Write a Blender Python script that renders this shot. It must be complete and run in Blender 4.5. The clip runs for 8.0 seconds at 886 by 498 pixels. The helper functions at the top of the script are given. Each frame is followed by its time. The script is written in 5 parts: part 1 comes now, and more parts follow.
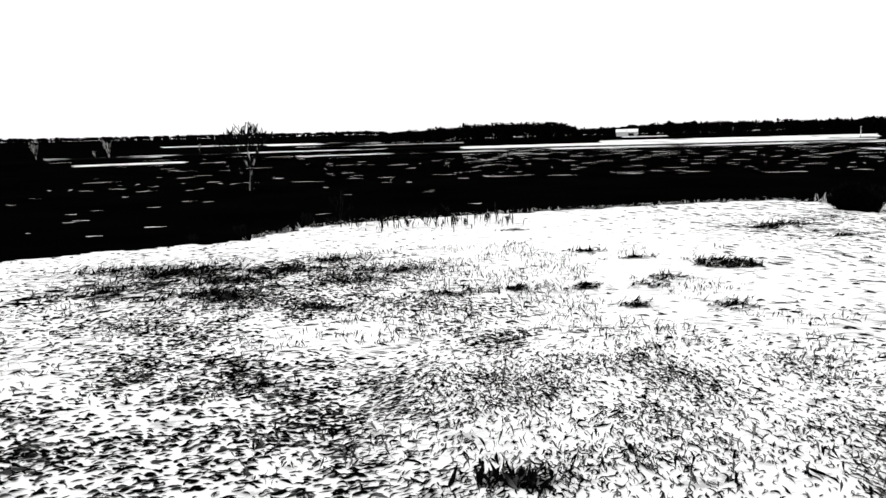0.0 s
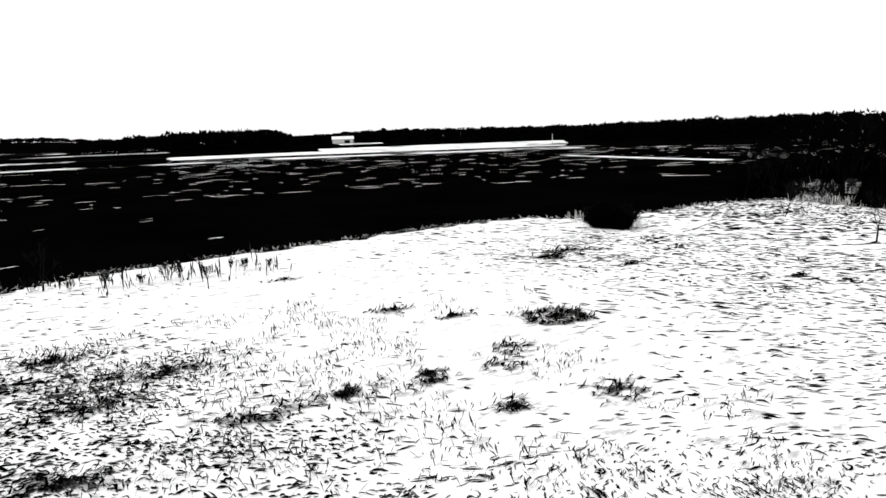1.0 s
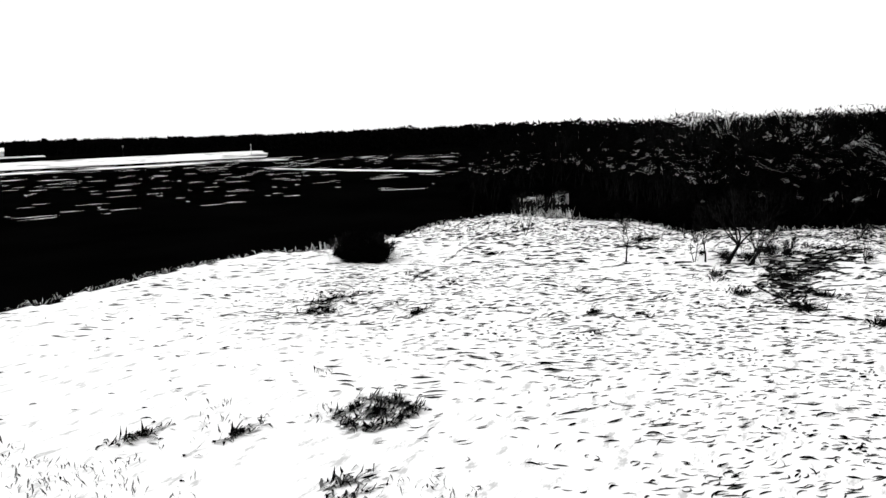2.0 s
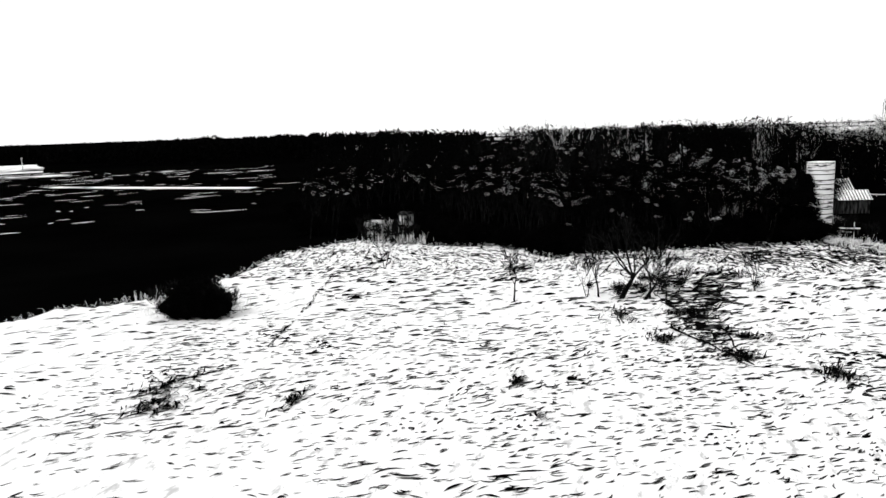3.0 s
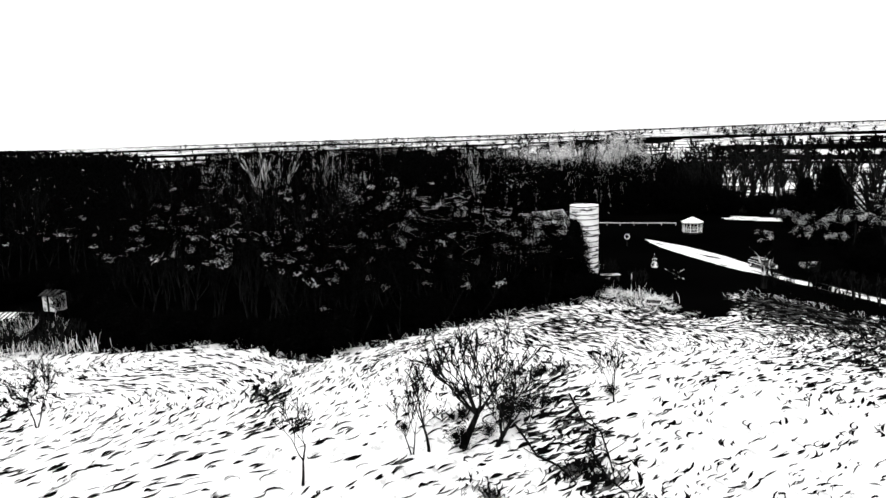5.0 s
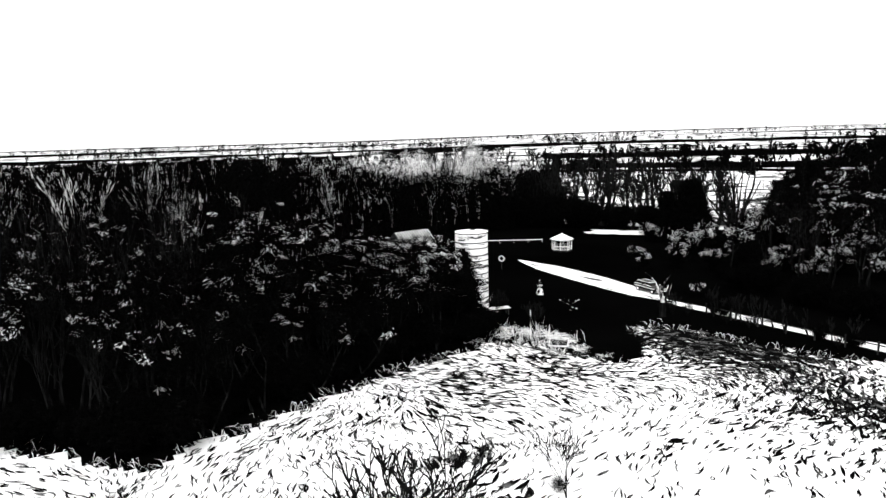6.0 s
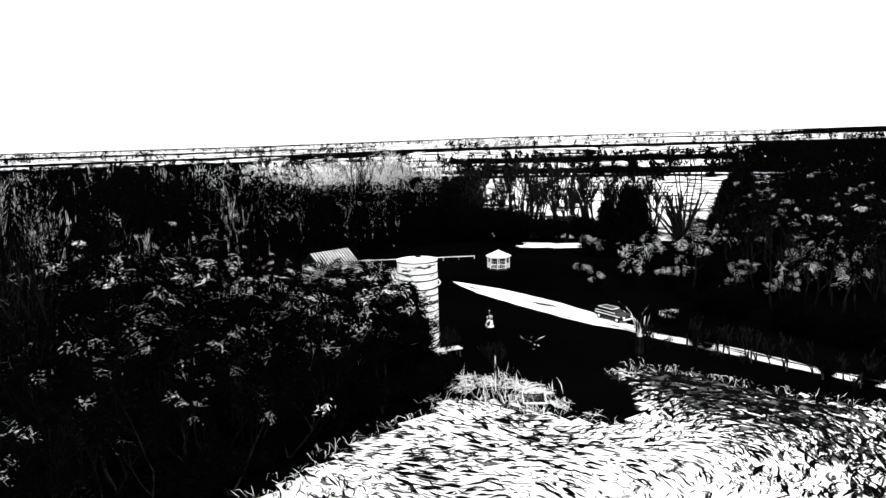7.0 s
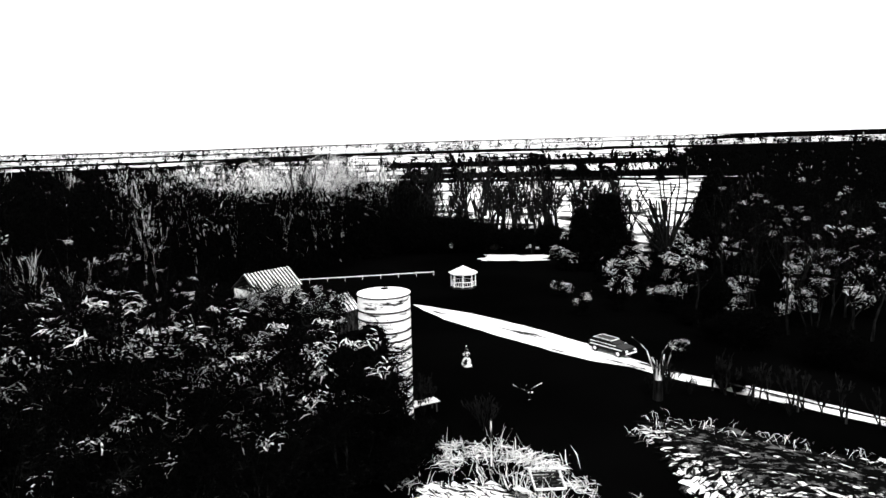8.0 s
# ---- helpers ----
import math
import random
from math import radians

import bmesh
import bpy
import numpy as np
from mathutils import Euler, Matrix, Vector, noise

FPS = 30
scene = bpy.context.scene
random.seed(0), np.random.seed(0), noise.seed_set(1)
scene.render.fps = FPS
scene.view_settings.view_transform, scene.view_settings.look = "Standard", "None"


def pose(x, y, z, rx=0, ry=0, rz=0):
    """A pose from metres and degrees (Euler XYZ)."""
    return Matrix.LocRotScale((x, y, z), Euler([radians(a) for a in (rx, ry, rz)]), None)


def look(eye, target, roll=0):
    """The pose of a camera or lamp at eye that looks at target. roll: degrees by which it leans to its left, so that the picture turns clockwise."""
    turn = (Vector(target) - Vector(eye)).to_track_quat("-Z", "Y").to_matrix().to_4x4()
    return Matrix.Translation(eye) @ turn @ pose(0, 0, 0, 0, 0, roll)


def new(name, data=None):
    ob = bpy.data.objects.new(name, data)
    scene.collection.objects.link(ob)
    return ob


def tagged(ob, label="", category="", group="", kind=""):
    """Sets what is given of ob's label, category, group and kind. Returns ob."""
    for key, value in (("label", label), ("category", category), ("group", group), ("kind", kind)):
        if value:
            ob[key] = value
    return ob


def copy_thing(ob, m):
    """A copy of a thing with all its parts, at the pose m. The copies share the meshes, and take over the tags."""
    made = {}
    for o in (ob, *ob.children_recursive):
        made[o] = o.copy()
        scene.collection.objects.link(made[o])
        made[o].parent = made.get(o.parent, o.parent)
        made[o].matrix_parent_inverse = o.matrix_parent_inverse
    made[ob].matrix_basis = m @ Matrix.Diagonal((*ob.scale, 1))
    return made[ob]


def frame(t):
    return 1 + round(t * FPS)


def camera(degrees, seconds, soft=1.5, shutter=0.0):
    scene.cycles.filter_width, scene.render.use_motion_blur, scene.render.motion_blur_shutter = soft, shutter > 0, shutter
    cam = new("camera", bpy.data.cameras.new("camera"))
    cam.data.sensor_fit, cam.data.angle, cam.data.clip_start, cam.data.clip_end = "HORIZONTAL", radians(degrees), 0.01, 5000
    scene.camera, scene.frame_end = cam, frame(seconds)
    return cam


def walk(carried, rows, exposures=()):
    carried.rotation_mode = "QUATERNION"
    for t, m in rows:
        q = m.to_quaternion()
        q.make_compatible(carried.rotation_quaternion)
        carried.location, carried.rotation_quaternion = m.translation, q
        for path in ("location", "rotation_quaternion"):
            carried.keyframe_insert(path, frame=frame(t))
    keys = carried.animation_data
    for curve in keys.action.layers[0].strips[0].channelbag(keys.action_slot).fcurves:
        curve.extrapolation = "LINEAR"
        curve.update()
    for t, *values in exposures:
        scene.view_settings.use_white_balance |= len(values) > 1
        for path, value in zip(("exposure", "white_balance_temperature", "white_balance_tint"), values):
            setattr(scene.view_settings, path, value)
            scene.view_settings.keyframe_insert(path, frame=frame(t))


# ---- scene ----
cam = camera(64.0, 8.0, soft=1.5)
METRES, EYE, TILT, LEAN, TURN = 121.6, 10.5, 0.0, 0.0, -13.3
ROWS = [
    (0.0, 0.0, 0.0, 0.0, -0.24, -8.61, 1.58),
    (0.5, -0.0225, 0.0551, 0.0118, -8.68, -8.76, 1.79),
    (1.0, -0.0326, 0.1158, 0.023, -23.55, -9.11, 2.06),
    (1.5, -0.0318, 0.1754, 0.0341, -37.77, -9.44, 2.24),
    (3.0, 0.0417, 0.3407, 0.0547, -64.08, -9.59, 2.04),
    (3.5, 0.0857, 0.3853, 0.0625, -71.41, -9.5, 1.98),
    (4.0, 0.1364, 0.4227, 0.07, -76.17, -9.44, 2.0),
    (4.5, 0.192, 0.4528, 0.0771, -83.58, -9.5, 1.91),
    (5.0, 0.25, 0.4761, 0.0836, -91.7, -9.55, 1.8),
    (6.5, 0.4364, 0.5008, 0.0926, -109.97, -9.27, 1.43),
    (7.0, 0.5008, 0.4929, 0.0921, -113.21, -9.18, 1.43),
    (7.5, 0.5624, 0.479, 0.0896, -115.38, -9.07, 1.4),
    (8.0, 0.6221, 0.4623, 0.087, -118.14, -8.97, 1.33),
]
walk(cam, [(t, pose(0, 0, EYE, TILT, LEAN, TURN) @ pose(METRES * x, METRES * y, METRES * z, 90 + pitch, roll, yaw)) for t, x, y, z, yaw, pitch, roll in ROWS], [(0.0, 0.1), (4.2, 0.1), (5.1, 0.5), (6.5, 0.85), (8.0, 0.95)])

SUN_ELEVATION, SUN_AZIMUTH = 48.0, 300.0


# ---- world and light ----
world = bpy.data.worlds.new("sky")
scene.world = world
world.use_nodes = True
wn, wl = world.node_tree.nodes, world.node_tree.links
sky = wn.new("ShaderNodeTexSky")
sky.sky_type, sky.sun_disc = "NISHITA", False
sky.sun_elevation, sky.sun_rotation = radians(SUN_ELEVATION), radians(SUN_AZIMUTH)
grey = wn.new("ShaderNodeRGBToBW")          # black-and-white film
wl.new(sky.outputs[0], grey.inputs[0])
haze = wn.new("ShaderNodeMix")              # thin even cloud before the sky
haze.data_type = "RGBA"
haze.inputs["Factor"].default_value = 0.6
haze.inputs["B"].default_value = (9, 9, 9, 1)
wl.new(grey.outputs[0], haze.inputs["A"])
wl.new(haze.outputs["Result"], wn["Background"].inputs[0])
wn["Background"].inputs[1].default_value = 0.15
sun = new("sun", bpy.data.lights.new("sun", "SUN"))
sun.data.energy, sun.data.angle, sun.data.color = 1.5, radians(12), (1, 1, 1)
sa, se = radians(SUN_AZIMUTH), radians(SUN_ELEVATION)
sun.matrix_world = look((math.sin(sa) * math.cos(se) * 200, math.cos(sa) * math.cos(se) * 200, math.sin(se) * 200), (0, 0, 0))


# ---- materials (monochrome) ----
def material(name, dark, light, scale=1.0, at=0.5, soft=0.1, rough=0.95, detail=4.0, gloss=0.0, metal=0.0, per_island=0.0, per_object=0.0, bump=0.0, stretch=(1, 1, 1), turn=0.0, fine=0.0):
    """Two greys of one surface, laid out by noise at real-world size; at: share of the dark one."""
    m = bpy.data.materials.new(name)
    m.use_nodes = True
    n, l = m.node_tree.nodes, m.node_tree.links
    b = n["Principled BSDF"]
    b.inputs["Roughness"].default_value, b.inputs["Metallic"].default_value = rough, metal
    b.inputs["Specular IOR Level"].default_value = gloss
    geo = n.new("ShaderNodeNewGeometry")
    mapping = n.new("ShaderNodeMapping")
    mapping.inputs["Rotation"].default_value = (0, 0, radians(turn))
    mapping.inputs["Scale"].default_value = stretch
    l.new(geo.outputs["Position"], mapping.inputs[0])
    tex = n.new("ShaderNodeTexNoise")
    tex.inputs["Scale"].default_value, tex.inputs["Detail"].default_value = scale, detail
    l.new(mapping.outputs[0], tex.inputs["Vector"])
    value = tex.outputs[0]

    def add(sock, amount, base):
        """base + (sock - 0.5) * amount"""
        k = n.new("ShaderNodeMath")
        k.operation = "MULTIPLY_ADD"
        k.inputs[1].default_value = amount
        l.new(sock, k.inputs[0])
        l.new(base, k.inputs[2])
        s = n.new("ShaderNodeMath")
        s.operation = "SUBTRACT"
        s.inputs[1].default_value = amount / 2
        l.new(k.outputs[0], s.inputs[0])
        return s.outputs[0]

    if per_island:
        value = add(geo.outputs["Random Per Island"], per_island, value)
    if per_object:
        value = add(n.new("ShaderNodeObjectInfo").outputs["Random"], per_object, value)
    if fine:
        t2 = n.new("ShaderNodeTexNoise")
        t2.inputs["Scale"].default_value, t2.inputs["Detail"].default_value = scale * 7, 3
        l.new(mapping.outputs[0], t2.inputs["Vector"])
        value = add(t2.outputs[0], fine, value)
    ramp = n.new("ShaderNodeMapRange")
    ramp.inputs["From Min"].default_value, ramp.inputs["From Max"].default_value = at - soft, at + soft
    l.new(value, ramp.inputs["Value"])
    mix = n.new("ShaderNodeMix")
    mix.data_type = "RGBA"
    mix.inputs["A"].default_value, mix.inputs["B"].default_value = (dark, dark, dark, 1), (light, light, light, 1)
    l.new(ramp.outputs[0], mix.inputs["Factor"])
    l.new(mix.outputs["Result"], b.inputs["Base Color"])
    if bump:
        bp = n.new("ShaderNodeBump")
        bp.inputs["Strength"].default_value, bp.inputs["Distance"].default_value = 0.6, bump
        l.new(value, bp.inputs["Height"])
        l.new(bp.outputs[0], b.inputs["Normal"])
    return m


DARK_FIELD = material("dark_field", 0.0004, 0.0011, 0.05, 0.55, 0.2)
MEADOW = material("dry_meadow", 0.48, 0.80, 0.9, 0.36, 0.05, fine=0.35, stretch=(0.6, 1.5, 1), turn=60)
PALE_FIELD = material("pale_field", 0.05, 0.80, 0.05, 0.36, 0.08, fine=0.25)
FAR_FIELD = material("far_field", 0.003, 0.80, 0.022, 0.475, 0.05, fine=0.26)
FAR_GRASS = material("rough_pale_grass", 0.01, 0.80, 0.11, 0.47, 0.06, fine=0.3)
STRAW = material("straw", 0.45, 0.82, 2.0, 0.4, 0.2, per_island=0.4)
# dark weeds and grass; the meadow's wisps paint shade between tussocks with it
DARK_GRASS_AND_SHADE = material("dark_grass_and_shade", 0.002, 0.12, 1.0, 0.70, 0.12, per_island=0.4)
GREY_GRASS = material("grey_grass", 0.004, 0.16, 1.0, 0.5, 0.2, per_island=0.6)
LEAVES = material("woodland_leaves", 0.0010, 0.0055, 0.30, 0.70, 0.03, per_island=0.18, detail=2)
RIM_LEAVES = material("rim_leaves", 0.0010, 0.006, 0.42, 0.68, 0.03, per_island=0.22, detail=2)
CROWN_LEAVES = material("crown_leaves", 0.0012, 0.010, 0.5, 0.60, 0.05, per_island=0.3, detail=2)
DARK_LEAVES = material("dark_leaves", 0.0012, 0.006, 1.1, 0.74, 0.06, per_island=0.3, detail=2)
FAR_LEAVES = material("far_leaves", 0.0012, 0.75, 0.16, 0.78, 0.03, per_island=0.2, detail=2)
# pale tone: sunlight painted on crown tops, and the poplars' own bleached crowns
LIT_PALE_SPRAYS = material("lit_pale_sprays", 0.30, 0.75, 1.2, 0.42, 0.1, per_island=0.4, detail=2)
BARK = material("bark", 0.002, 0.012, 4.0, 0.55, 0.15, stretch=(1, 1, 0.2))
PALE_BARK = material("pale_bark", 0.006, 0.80, 1.6, 0.52, 0.06, stretch=(1, 1, 0.3), per_object=0.06)
DRIVE_BARK = material("streaked_bark", 0.008, 0.7, 1.4, 0.54, 0.06, stretch=(1, 1, 0.3), per_object=0.0)
LONE_BARK = material("lone_bark", 0.004, 0.4, 1.2, 0.56, 0.06, stretch=(1, 1, 0.4))
CONCRETE = material("concrete", 0.02, 0.78, 0.9, 0.41, 0.03, fine=0.2, bump=0.02, stretch=(0.6, 0.6, 3.2))
HOOP = material("hoop", 0.004, 0.03, 3.0, 0.5, 0.2, rough=0.6)
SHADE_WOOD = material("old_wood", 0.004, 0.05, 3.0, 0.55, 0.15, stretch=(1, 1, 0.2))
WHITE_PAINT = material("white_paint", 0.45, 0.82, 2.5, 0.35, 0.12)
TIN = material("tin_roof", 0.5, 0.82, 1.2, 0.40, 0.10)
TIN_DARK = material("tin_dark", 0.02, 0.08, 1.2, 0.5, 0.2)
GRAVEL = material("gravel", 0.02, 0.82, 0.9, 0.40, 0.04, fine=0.25, stretch=(0.16, 1.1, 1))
ORNAMENT_STONE = material("weathered_stone", 0.006, 0.7, 2.6, 0.52, 0.04, fine=0.3)
STONE = material("pale_stone", 0.3, 0.75, 3.0, 0.4, 0.15)
CAR_PAINT = material("car_paint", 0.002, 0.005, 1.0, 0.5, 0.3, rough=0.4, gloss=0.08)
CHROME = material("bright_trim", 0.6, 0.8, 3.0, 0.4, 0.2, rough=0.3, gloss=0.5)
GLASS = material("dark_glass", 0.003, 0.006, 1.0, 0.5, 0.3, rough=0.08, gloss=0.12)
RUBBER = material("rubber", 0.008, 0.015, 5.0)


# ---- helpers of this scene ----
def mesh_object(name, verts, faces, mat, parent=None, label=""):
    me = bpy.data.meshes.new(name)
    me.from_pydata([tuple(v) for v in verts], [], faces)
    me.materials.append(mat)
    me.update()
    ob = new(name, me)
    if parent:
        ob.parent = parent
    if label:
        ob["label"] = label
    return ob


def part(name, bm, mat, parent=None, label=""):
    me = bpy.data.meshes.new(name)
    bm.to_mesh(me)
    bm.free()
    me.materials.append(mat)
    ob = new(name, me)
    if parent:
        ob.parent = parent
    if label:
        ob["label"] = label
    return ob


def box(bm, cx, cy, cz, sx, sy, sz, bevel=0.0, m=None):
    """A box by its centre and size."""
    made = bmesh.ops.create_cube(bm, size=1.0, matrix=(m or Matrix()) @ Matrix.Translation((cx, cy, cz)) @ Matrix.Diagonal((sx, sy, sz, 1)))
    if bevel:
        edges = {e for v in made["verts"] for e in v.link_edges}
        bmesh.ops.bevel(bm, geom=list(edges), offset=bevel, segments=1, affect="EDGES")
    return bm


def boxes(*rows, bevel=0.0):
    bm = bmesh.new()
    for r in rows:
        box(bm, *r, bevel=bevel)
    return bm


def lathe(bm, profile, steps=24, x=0.0, y=0.0, closed=False):
    """A turned body: (radius, height) pairs round the z axis at x, y."""
    rings = []
    for r, z in profile:
        rings.append([bm.verts.new((x + r * math.cos(2 * math.pi * i / steps), y + r * math.sin(2 * math.pi * i / steps), z)) for i in range(steps)])
    pairs = list(zip(rings, rings[1:])) + ([(rings[-1], rings[0])] if closed else [])
    for a, b in pairs:
        for i in range(steps):
            bm.faces.new((a[i], a[(i + 1) % steps], b[(i + 1) % steps], b[i]))
    if not closed:
        bm.faces.new(list(reversed(rings[0])))
        bm.faces.new(rings[-1])
    return bm


def inside(px, py, poly):
    hit = False
    j = len(poly) - 1
    for i in range(len(poly)):
        (xi, yi), (xj, yj) = poly[i], poly[j]
        if (yi > py) != (yj > py) and px < (xj - xi) * (py - yi) / (yj - yi) + xi:
            hit = not hit
        j = i
    return hit


def smooth(a, b, v):
    k = min(1.0, max(0.0, (v - a) / (b - a)))
    return k * k * (3 - 2 * k)


def bump_at(x, y, cx, cy, rx, ry=None):
    return math.exp(-((x - cx) / rx) ** 2 - ((y - cy) / (ry or rx)) ** 2)


def between(v, table):
    """Straight steps from one (place, value) pair to the next."""
    if v <= table[0][0]:
        return table[0][1]
    for (a, p), (b, q) in zip(table, table[1:]):
        if v <= b:
            return p + (q - p) * (v - a) / (b - a)
    return table[-1][1]


FALL = ((70, -24), (110, -24), (120, -14), (131, -4), (150, 2), (158, 8), (168, 16))


def ground_z(x, y):
    """The land: level round the meadow, rising gently to the north, falling off to the east."""
    d = math.hypot(x - 20, y - 20)
    if d < 140:
        return 0.0
    az = math.degrees(math.atan2(x - 20, y - 20))
    north = smooth(-80, -50, az) * (1 - smooth(60, 78, az))
    rise = 12 * min(1.0, (d - 140) / 300) + 10 * smooth(470, 900, d) * (1 - smooth(6, 14, az))
    fall = between(az, FALL) * max(0.0, d - 300) / 4400 * smooth(55, 78, az)
    return north * rise + fall


def compass(az, r, cx=75.0, cy=42.0):
    return cx + r * math.sin(radians(az)), cy + r * math.cos(radians(az))


def north_of(az, r):
    """A place r metres off by compass, from the meadow's south-west."""
    return compass(az, r, 20.0, 20.0)


# ---- ground ----
def build_ground():
    verts, faces, steps = [], [], 144
    radii = [0, 20, 40, 60, 80, 100, 130, 160, 190, 220, 250, 280, 310, 340, 370, 410, 450, 500, 550, 600, 650, 700, 750, 800, 850, 900, 950, 1050, 1150, 1300, 1500, 1800, 2200, 2700, 3300, 4000, 4700]
    verts.append((60, 40, 0))
    for r in radii[1:]:
        for i in range(steps):
            x, y = 60 + r * math.sin(2 * math.pi * i / steps), 40 + r * math.cos(2 * math.pi * i / steps)
            verts.append((x, y, ground_z(x, y)))
    for i in range(steps):
        faces.append((0, 1 + (i + 1) % steps, 1 + i))
    for k in range(len(radii) - 2):
        a, b = 1 + k * steps, 1 + (k + 1) * steps
        for i in range(steps):
            j = (i + 1) % steps
            faces.append((a + i, a + j, b + j, b + i))
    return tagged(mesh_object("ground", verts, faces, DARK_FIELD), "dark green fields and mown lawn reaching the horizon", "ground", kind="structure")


build_ground()

WOOD_EDGE = [(122, 86), (128, 90), (146, 98), (190, 112), (260, 110), (330, 60), (330, -70), (240, -80), (192, -52), (184, -40), (182, -20), (176, -12), (174, 2), (163, 5), (150, 10), (136, 16), (129, 13), (122, 13.2),
             (118, 24), (113, 36), (107.5, 45.5), (115.5, 52), (117.5, 62), (127, 65.5), (141, 69), (149, 72), (150, 79), (138, 83), (127, 82)]
MEADOW_EDGE = [(-70, 66), (-26, 76), (-18, 79), (-3, 82), (4, 92), (14, 95), (29, 96), (44, 96), (63, 97), (74, 94.5), (80, 88), (90, 83.5), (107, 84.5), (117, 80), (121, 75),
               (116, 66), (115, 54), (106, 46), (110, 37), (112.5, 29), (115, 24), (116, 18), (117, 12), (115.5, 9), (112, 7.6), (109, 7.2), (106.3, 6.2), (104.8, 3.4), (106, 1.2),
               (109, -1.2), (112.5, -4), (113, -7.2), (108.4, -8.8), (103, -10), (98.9, -11.4), (92.4, -14.2), (86, -16), (78, -17), (40, -16), (0, -30), (-70, -30)]


def meadow_height(x, y):
    return 0.05 + 0.10 * noise.noise((x * 0.12, y * 0.12, 0)) + 0.07 * noise.noise((x * 0.5, y * 0.5, 4))


def on_meadow(x, y):
    return inside(x + 1.6 * noise.noise((x * 0.25, y * 0.25, 7)), y + 1.6 * noise.noise((x * 0.25, y * 0.25, 11)), MEADOW_EDGE)


def build_meadow():
    step, verts, faces, index = 0.8, [], [], {}

    def corner(i, j):
        if (i, j) not in index:
            x, y = -70 + i * step, -30 + j * step
            index[i, j] = len(verts)
            verts.append((x, y, 0.06 + meadow_height(x, y)))
        return index[i, j]

    for i in range(int(196 / step)):
        for j in range(int(132 / step)):
            x, y = -70 + (i + 0.5) * step, -30 + (j + 0.5) * step
            if on_meadow(x, y):
                faces.append((corner(i, j), corner(i + 1, j), corner(i + 1, j + 1), corner(i, j + 1)))
    return tagged(mesh_object("meadow", verts, faces, MEADOW), "pale dry flattened meadow grass", "meadow", kind="structure")


build_meadow()


def patch(name, label, corners, mat=PALE_FIELD, lift=0.25, wobble=0.05, cuts=10, category="field"):
    """A sheet of land between four corners, with an uneven edge."""
    (ax, ay), (bx, by), (cx, cy), (dx, dy) = corners
    verts, faces = [], []
    for i in range(cuts + 1):
        for j in range(cuts + 1):
            u, v = i / cuts, j / cuts
            if i in (0, cuts):
                u += wobble * noise.noise((v * 6, ax * 0.1, bx * 0.1)) * 2
            if j in (0, cuts):
                v += wobble * noise.noise((u * 6, ay * 0.1, by * 0.1)) * 2
            x = (ax * (1 - u) + bx * u) * (1 - v) + (dx * (1 - u) + cx * u) * v
            y = (ay * (1 - u) + by * u) * (1 - v) + (dy * (1 - u) + cy * u) * v
            verts.append((x, y, ground_z(x, y) + lift))
    w = cuts + 1
    for i in range(cuts):
        for j in range(cuts):
            faces.append((i * w + j, (i + 1) * w + j, (i + 1) * w + j + 1, i * w + j + 1))
    return tagged(mesh_object(name, verts, faces, mat), label, category, kind="structure")


def sector(az0, az1, r0, r1, label="pale stubble field far off among dark hedges"):
    patch("field_strip", label, [compass(az0, r0), compass(az1, r0), compass(az1, r1), compass(az0, r1)], FAR_FIELD, lift=0.6, wobble=0.03, cuts=14)


def arc_field(az0, az1, r0, r1, label="pale strip of stubble on the rising land", mat=FAR_FIELD, lift=0.25, wobble=0.04, name="field_strip", category="field"):
    """A field on the northern slope, between two bearings."""
    cuts = max(8, int((az1 - az0) * 1.5))
    verts, faces = [], []
    for i in range(cuts + 1):
        for j in range(5):
            u, v = i / cuts, j / 4
            r = r0 + (r1 - r0) * v + (wobble * 30 * noise.noise((u * 7, az0, r0 * 0.1 + v * 3)) if j in (0, 4) else 0)
            az = az0 + (az1 - az0) * u + (wobble * 12 * noise.noise((v * 5, az1, r1 * 0.1)) if i in (0, cuts) else 0)
            x, y = north_of(az, r)
            verts.append((x, y, ground_z(x, y) + lift))
    for i in range(cuts):
        for j in range(4):
            faces.append((i * 5 + j, (i + 1) * 5 + j, (i + 1) * 5 + j + 1, i * 5 + j + 1))
    return tagged(mesh_object(name, verts, faces, mat), label, category, kind="structure")


arc_field(12.5, 25, 308, 330, "pale stubble field beyond the dark field", PALE_FIELD)
arc_field(24.4, 44.8, 306, 352, "pale stubble field beyond the dark field", PALE_FIELD)
arc_field(26.2, 29.8, 386, 398, "pale yard below a far barn", PALE_FIELD)
arc_field(20, 46, 284, 292)
arc_field(-3, 12.5, 402, 428)
arc_field(-1, 13, 372, 380)
arc_field(-14, 13, 326, 334)
arc_field(-2, 16, 282, 288)
arc_field(-20, -12, 316, 330)
arc_field(-19, -11, 266, 276)
arc_field(-11, -3, 420, 432)
arc_field(46, 58, 276, 280, "narrow pale edge of a field below the ridge")
patch("field_track", "narrow pale farm track along the dark field", [(190, 196), (193, 134), (197, 134), (194, 196)], lift=0.2, wobble=0.01, category="track")
sector(70, 113, 830, 990)
sector(70, 127, 1250, 1800)
sector(76, 152, 2350, 4100)
sector(72, 96, 560, 700)
sector(124, 150, 640, 980)
sector(121, 166, 1250, 2000)
sector(124, 148, 430, 520)
sector(111, 127, 470, 800)
sector(125, 165, 372, 384, "narrow pale farm track beyond the trees")
patch("field_strip", "pale grass field behind a row of bare trees", [(186, -52), (150, -80), (240, -265), (345, -175)], FAR_GRASS, lift=0.08, wobble=0.02)


